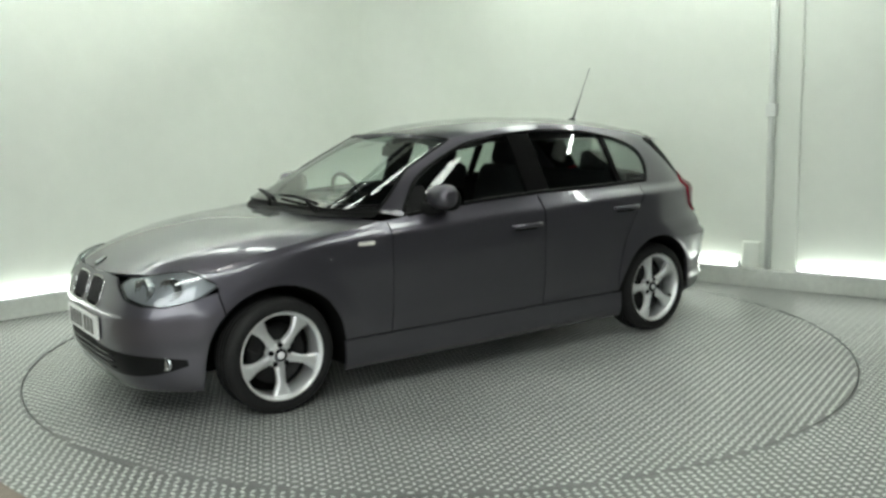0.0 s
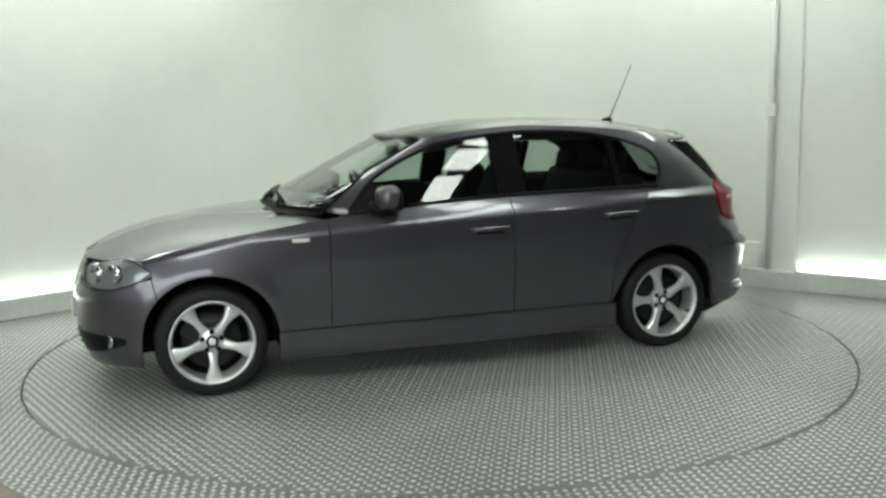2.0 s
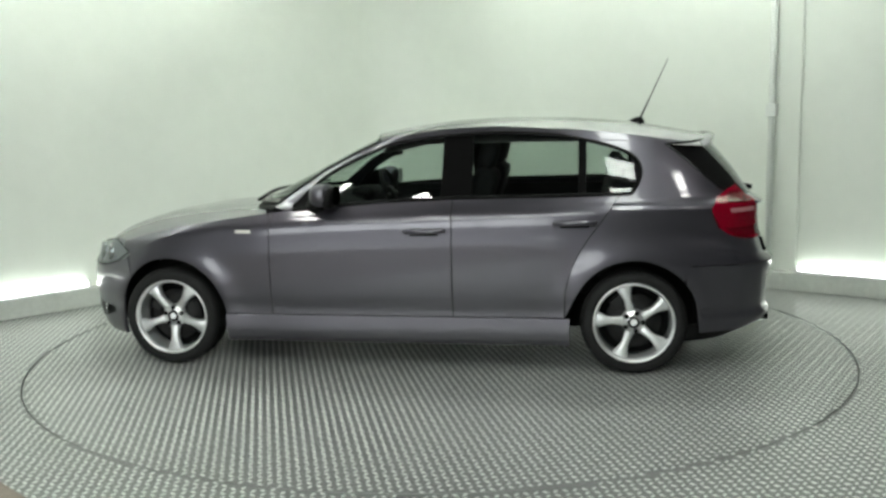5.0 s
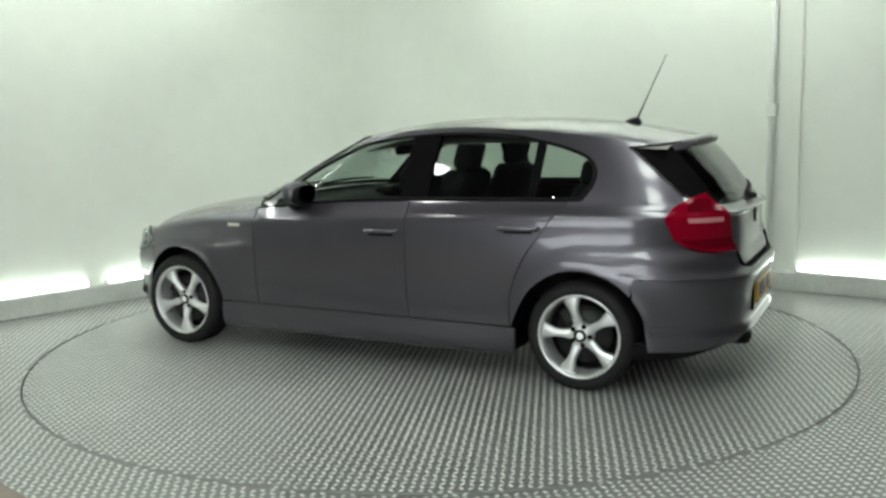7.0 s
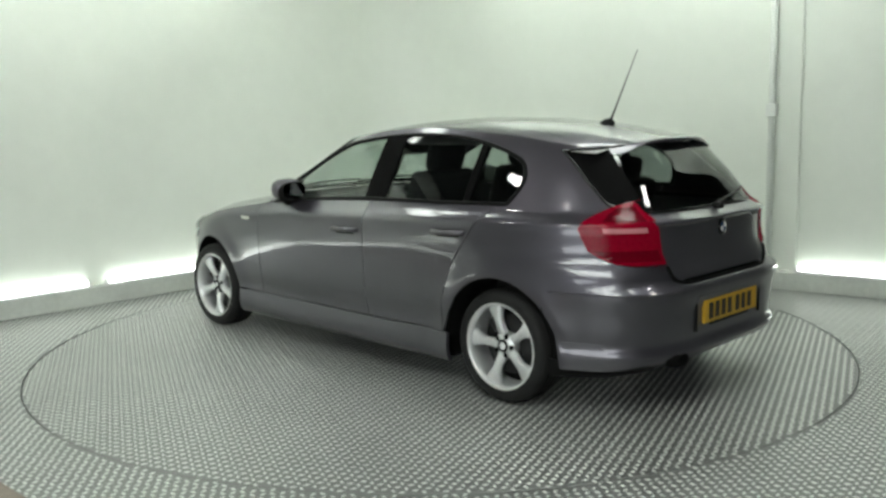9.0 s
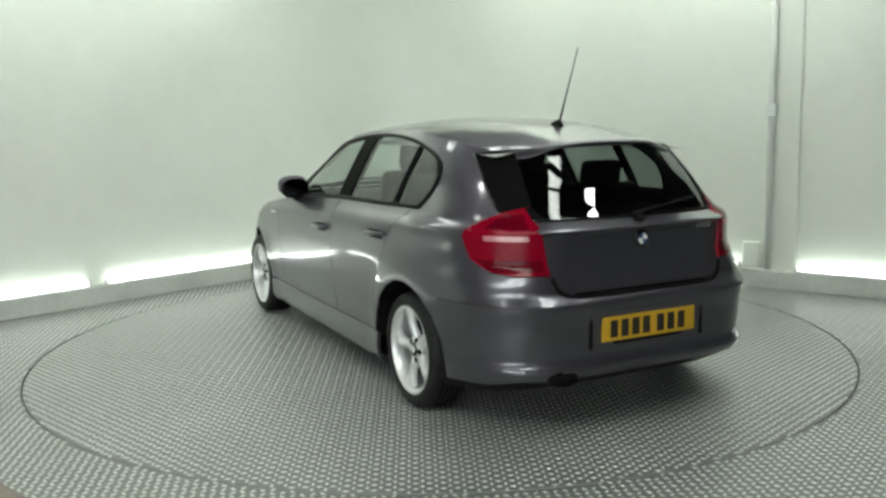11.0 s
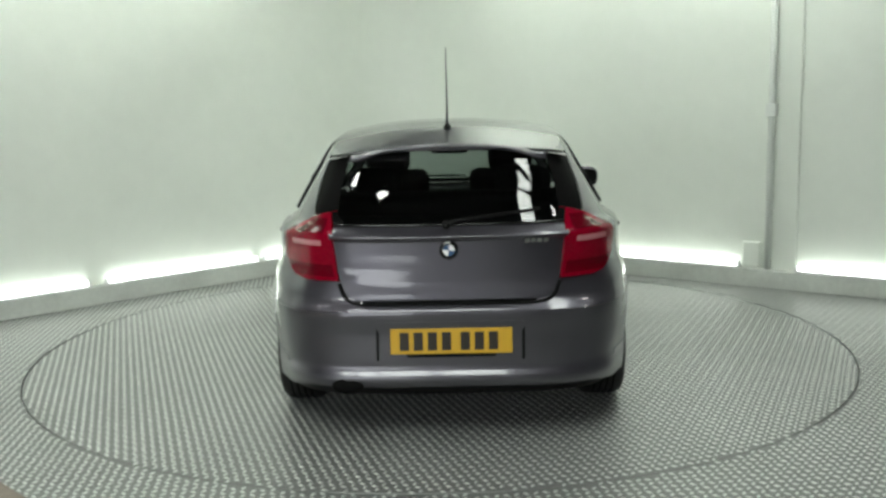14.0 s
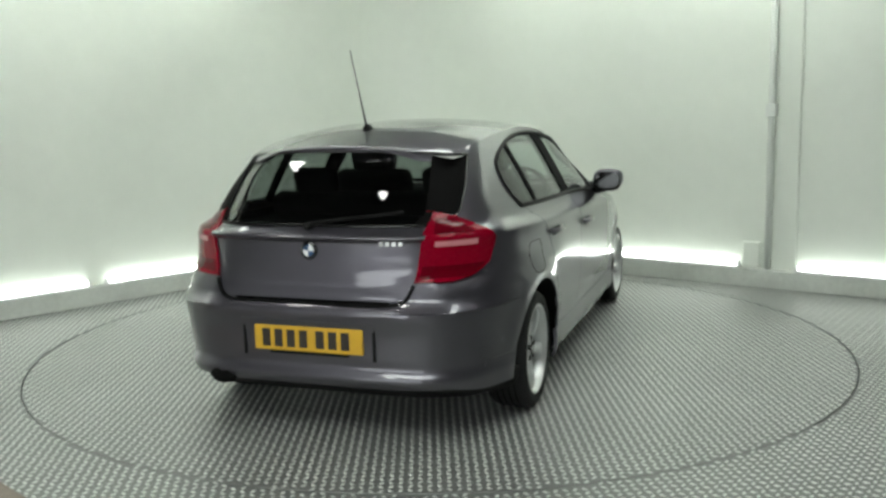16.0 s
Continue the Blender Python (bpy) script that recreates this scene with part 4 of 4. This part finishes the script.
def build_wheel(car, x, sy):
    w = empty("wheel")
    w.parent = car
    w.matrix_basis = Matrix.Translation((x, sy * 0.745, HUB_Z)) @ (pose(0, 0, 0, 0, 0 if x > 0 else -21, 0) if sy > 0 else pose(0, 0, 0, 0, 0, 180))
    R = HUB_Z
    # local y points outwards
    prof = [(0.205, 0.085), (0.222, 0.098), (0.245, 0.103), (0.268, 0.097), (R - 0.006, 0.082), (R, 0.066), (R, -0.066), (R - 0.006, -0.082), (0.27, -0.098), (0.25, -0.104), (0.212, -0.09)]
    tyre = part("tyre", lathe(prof, 72), M["rubber"], w, "black road tyre")
    bm = bmesh.new()
    for o in (-0.045, -0.015, 0.015, 0.045):
        add_tube(bm, [((R + 0.0005) * math.cos(a), o, (R + 0.0005) * math.sin(a)) for a in np.linspace(0, 2 * math.pi, 60, endpoint=False)], 0.0035, 5, closed=True)
    part("tread_groove", bm, M["gap"], tyre)
    # rim barrel and lip
    rim = part("rim", lathe([(0.200, 0.072), (0.206, 0.090), (0.214, 0.098), (0.222, 0.095), (0.223, 0.082), (0.210, 0.078), (0.206, 0.06), (0.200, 0.03), (0.194, -0.08)], 72), M["alloy"], w, "silver alloy rim")
    # five broad spokes, waisted, flaring to the rim
    for k in range(5):
        bm = bmesh.new()
        st = []
        for s in np.linspace(0, 1, 12):
            r = lerp(0.040, 0.208, s)
            half = lerp(0.025, 0.019, sstep(s / 0.45)) + 0.025 * sstep((s - 0.45) / 0.55) ** 1.3
            yo = 0.058 + 0.016 * s + 0.010 * math.sin(s * math.pi)
            st.append([Vector((t * half, yo - 0.007 * abs(t) ** 3 - (0.028 if dn else 0), r)) for t, dn in ((-1, 1), (-1, 0), (-0.6, 0), (0, 0), (0.6, 0), (1, 0), (1, 1))])
        vs = [[bm.verts.new(p) for p in row] for row in st]
        for i in range(11):
            for j in range(6):
                bm.faces.new((vs[i][j], vs[i + 1][j], vs[i + 1][j + 1], vs[i][j + 1]))
        bmesh.ops.rotate(bm, verts=bm.verts, cent=(0, 0, 0), matrix=Matrix.Rotation(2 * math.pi * k / 5 + math.pi, 3, "Y"))
        bmesh.ops.recalc_face_normals(bm, faces=bm.faces)
        part("spoke", bm, M["alloy"], rim)
    part("hub", lathe([(0.0, 0.070), (0.030, 0.070), (0.034, 0.067), (0.058, 0.064), (0.066, 0.055), (0.066, 0.02)], 40), M["alloy"], rim)
    part("hub_cap", lathe([(0.0, 0.0735), (0.030, 0.0735), (0.034, 0.069)], 28), M["gloss_black"], rim, "round black hub cap")
    part("hub_disc", lathe([(0.0, 0.0745), (0.019, 0.0745), (0.020, 0.073)], 24), M["enamel"], rim, "pale round hub emblem")
    for k in range(5):
        a = 2 * math.pi * (k + 0.5) / 5 + math.pi / 2
        b = part("wheel_bolt", lathe([(0.0, 0.0685), (0.012, 0.0685), (0.014, 0.066), (0.014, 0.05)], 14), M["under"], rim, "dark wheel bolt")
        b.matrix_basis = Matrix.Translation((0.050 * math.cos(a), 0, -0.050 * math.sin(a)))
    part("brake_disc", lathe([(0.06, 0.015), (0.150, 0.015), (0.150, -0.005)], 48), M["dark_alloy"], w, "dark brake disc")
    part("wheel_back", lathe([(0.0, -0.03), (0.205, -0.03)], 40), M["under"], w, "dark wheel inside")
    bm = box(-0.04, 0.04, 0.0, 0.035, 0.09, 0.165, m=pose(0, 0, 0, 0, 60, 0), bevel=0.01)
    part("brake_caliper", bm, M["dark_alloy"], w, smooth=False)
    return w


def build_mirror(car, sy):
    m = empty("wing_mirror")
    yc = 0.862 if sy > 0 else 0.918
    m.parent = car
    bm = bmesh.new()
    bmesh.ops.create_uvsphere(bm, u_segments=28, v_segments=18, radius=1.0)
    for v in bm.verts:
        x, y, z = v.co
        sq = lambda t: math.copysign(abs(t) ** 0.75, t)
        x = sq(x) * (0.075 if x > 0 else 0.050)
        v.co = Vector((0.372 + x, sy * (yc + sq(y) * 0.095), 0.996 + sq(z) * 0.066 + 0.10 * (y * 0.02)))
    shell = part("shell", bm, M["paint"], m)
    bm = bmesh.new()
    bmesh.ops.create_uvsphere(bm, u_segments=24, v_segments=12, radius=1.0)
    for v in bm.verts:
        x, y, z = v.co
        sq = lambda t: math.copysign(abs(t) ** 0.75, t)
        v.co = Vector((0.339 + sq(x) * 0.040, sy * (yc - 0.003 + sq(y) * 0.091), 0.979 + sq(z) * 0.062))
    part("lower_case", bm, M["black"], m, "black mirror housing")
    bm = bmesh.new()
    n = 28
    ring = []
    for a in np.linspace(0, 2 * math.pi, n, endpoint=False):
        c, s = math.cos(a), math.sin(a)
        sq = lambda t: math.copysign(abs(t) ** 0.7, t)
        ring.append(bm.verts.new((0.297, sy * (yc + sq(c) * 0.080), 0.992 + sq(s) * 0.053)))
    bm.faces.new(ring)
    part("mirror_glass", bm, M["mirror"], m, "mirror glass", smooth=False)
    part("mirror_arm", tube([(0.46, sy * 0.79, 0.935), (0.42, sy * 0.83, 0.925), (0.38, sy * (yc - 0.02), 0.938)], [0.040, 0.032, 0.028], 12), M["black"], m, "black mirror arm")


def build_fittings(car, front_doors, rear_doors):
    # door handles
    for doors, x0, z0 in ((front_doors, -0.105, 0.792), (rear_doors, -0.925, 0.834)):
        for sy, d in zip((1, -1), doors):
            h = part("door_handle", tube([Vector((x, sy * (side_y(x, z0) + o), z0 + dz)) for x, o, dz in
                     ((x0 + 0.02, 0.002, 0), (x0, 0.022, 0.002), (x0 - 0.06, 0.030, 0.003), (x0 - 0.13, 0.030, 0.004), (x0 - 0.185, 0.022, 0.005), (x0 - 0.20, 0.002, 0.005))], [0.011, 0.013, 0.014, 0.014, 0.013, 0.011], 10), M["paint"], d)
            # black patch on the door skin paints the shade of the handle's hollow
            g = [[Vector((x, sy * side_y(x, z), z)) for z in np.linspace(z0 - 0.024, z0 + 0.016, 6)] for x in np.linspace(x0 - 0.01, x0 - 0.165, 8)]
            part("handle_shade", sheet(g, 0.0, off=0.0025), M["under"], h, "black patch for the shade behind the handle")
    # aerial
    a = empty("aerial")
    a.parent = car
    bm = bmesh.new()
    bmesh.ops.create_uvsphere(bm, u_segments=16, v_segments=10, radius=1.0)
    for v in bm.verts:
        v.co = Vector((-1.37 + v.co.x * 0.055, v.co.y * 0.022, 1.356 + max(v.co.z, -0.2) * (0.030 - 0.014 * v.co.x)))
    part("aerial_base", bm, M["black"], a)
    part("aerial_rod", tube([(-1.395, 0, 1.372), (-1.44, 0, 1.47), (-1.56, 0, 1.735)], [0.0065, 0.0040, 0.0022], 8), M["black"], a)
    # fuel flap line
    sx, sz = -1.36, 0.75
    for sy in (-1,):
        loop = [Vector((sx + 0.085 * math.copysign(abs(math.cos(t)) ** 0.5, math.cos(t)), 0, sz + 0.075 * math.copysign(abs(math.sin(t)) ** 0.5, math.sin(t)))) for t in np.linspace(0, 2 * math.pi, 32, endpoint=False)]
        part("fuel_flap", tube([Vector((p.x, sy * (side_y(p.x, p.z) - 0.001), p.z)) for p in loop], 0.0025, 5, closed=True), M["gap"], car, "fuel flap seam")


def build_seat(car, x, y):
    s = empty("front_seat")
    s.parent = car
    part("seat_cushion", box(x - 0.05, x + 0.45, y - 0.24, y + 0.24, 0.36, 0.52, bevel=0.05), M["cloth"], s)
    part("seat_back", box(-0.06, 0.07, -0.24, 0.24, 0, 0.66, m=Matrix.Translation((x - 0.06, y, 0.48)) @ pose(0, 0, 0, 0, -18, 0), bevel=0.05), M["cloth"], s)
    part("headrest", box(-0.05, 0.05, -0.13, 0.13, 0.66, 0.835, m=Matrix.Translation((x - 0.05, y, 0.47)) @ pose(0, 0, 0, 0, -16, 0), bevel=0.04), M["cloth"], s)


def build_cabin(car):
    for y in (0.36, -0.36):
        build_seat(car, -0.25, y)
    b = empty("rear_bench")
    b.parent = car
    part("bench_back", box(-0.07, 0.06, -0.60, 0.60, 0, 0.56, m=Matrix.Translation((-1.12, 0, 0.50)) @ pose(0, 0, 0, 0, -16, 0), bevel=0.04), M["cloth"], b)
    part("bench_seat", box(-1.12, -0.72, -0.62, 0.62, 0.40, 0.54, bevel=0.05), M["cloth"], b)
    for y in (-0.36, 0.36):
        part("headrest", box(-0.045, 0.045, -0.12, 0.12, 0.54, 0.68, m=Matrix.Translation((-1.13, y, 0.50)) @ pose(0, 0, 0, 0, -12, 0), bevel=0.035), M["cloth"], b)
    part("parcel_shelf", box(-1.86, -1.24, -0.62, 0.62, 0.90, 0.925, bevel=0.008), M["cloth"], car, "black parcel shelf", smooth=False)
    part("cabin_floor", box(-1.9, 0.75, -0.70, 0.70, 0.655, 0.68), M["under"], car, smooth=False)
    g = []
    for k in range(-12, 13):
        v = k / 12
        y = 0.70 * v
        x1 = end_x(min(abs(y), 0.70), 0.935, True) - 0.03
        g.append([Vector((x1, y, 0.915)), Vector((0.56, y, 0.925)), Vector((0.42, y, 0.90)), Vector((0.34, y, 0.84)), Vector((0.33, y, 0.66))])
    part("dashboard", sheet(g, 0.0), M["black"], car, "black dashboard")
    part("instrument_hood", box(0.34, 0.50, -0.52, -0.20, 0.88, 0.955, bevel=0.03), M["black"], car)
    sw = empty("steering_wheel")
    sw.parent = car
    sw.matrix_basis = Matrix.Translation((0.24, -0.36, 0.90)) @ pose(0, 0, 0, 0, 22, 0)
    part("wheel_ring", tube([(0, 0.18 * math.cos(a), 0.18 * math.sin(a)) for a in np.linspace(0, 2 * math.pi, 32, endpoint=False)], 0.014, 8, closed=True), M["black"], sw)
    bm = bmesh.new()
    add_box(bm, -0.01, 0.03, -0.065, 0.065, -0.06, 0.06, bevel=0.02)
    add_box(bm, 0, 0.015, -0.175, 0.175, -0.018, 0.018, bevel=0.004)
    add_box(bm, 0, 0.015, -0.02, 0.02, -0.175, 0, bevel=0.004)
    part("wheel_boss", bm, M["black"], sw)
    im = empty("interior_mirror")
    im.parent = car
    part("mirror_case", box(0.11, 0.14, -0.12, 0.12, 1.175, 1.245, bevel=0.014), M["black"], im)
    part("mirror_stalk", tube([(0.13, 0, 1.24), (0.175, 0, 1.258)], 0.012, 8), M["black"], im)
    # headlining
    g = [[Vector((x, y, 1.318 - 0.055 * abs(y / 0.55) ** 2 - 0.035 * sstep((-1.2 - x) / 0.5) - 0.05 * sstep((x + 0.25) / 0.35))) for y in np.linspace(-0.55, 0.55, 9)] for x in np.linspace(0.10, -1.70, 14)]
    part("headlining", sheet(g, 0.0), M["lining"], car, "grey headlining")
    # inner side trim so that doors are closed from within
    for sy in (1, -1):
        g = [[Vector((x, sy * (side_y(x, 0.93) - 0.05), z)) for z in (0.66, 0.80, 0.935)] for x in np.linspace(0.5, -1.75, 14)]
        part("door_trim", sheet(g, 0.0), M["cloth"], car, "black door trim")


def build_car():
    car = empty("hatchback_car")
    fd, rd, fb, rb, hatch_y, rear_edge, tip = build_shell(car)
    build_glass(car, fd, rd, tip)
    build_tail(car, rb, hatch_y)
    build_nose(car, fb)
    for x in (AXLE, -AXLE):
        for sy in (1, -1):
            build_wheel(car, x, sy)
    for sy in (1, -1):
        build_mirror(car, sy)
    build_fittings(car, fd, rd)
    build_cabin(car)
    tagged(car, "dark grey metallic five-door hatchback car on the turntable", "car")
    return car


# ---------------------------------------------------------------- build
M["lining"] = material("grey headlining cloth", (0.32, 0.32, 0.31), 0.9, grain=0.05)
build_room()
build_apron()
build_cove_lights()
build_wall_fill()
build_tube_screens()
build_post()
build_skylights()
studs("floor_tread_studs", lambda x, y: (np.hypot(x, y) > 2.482) & (np.hypot(x, y) < 5.6) & behind_walls(x, y) & (y > -4.2) & (np.abs(x) < 4.8), None, M["stud"], 8, "raised tread lozenges of the steel floor")
turntable = build_turntable()
car = build_car()
PIVOT = Vector((-0.1411, 0.0801, 0.0))


def motions():
    """The turntable turns steadily, and the car with it."""
    deck, ride = [], []
    for k in range(33):
        t = k * 0.5
        spin = pose(0, 0, 0, 0, 0, heading(t))
        deck.append((t, spin))
        ride.append((t, spin @ Matrix.Translation(-PIVOT)))
    walk(turntable, deck)
    walk(car, ride)


motions()
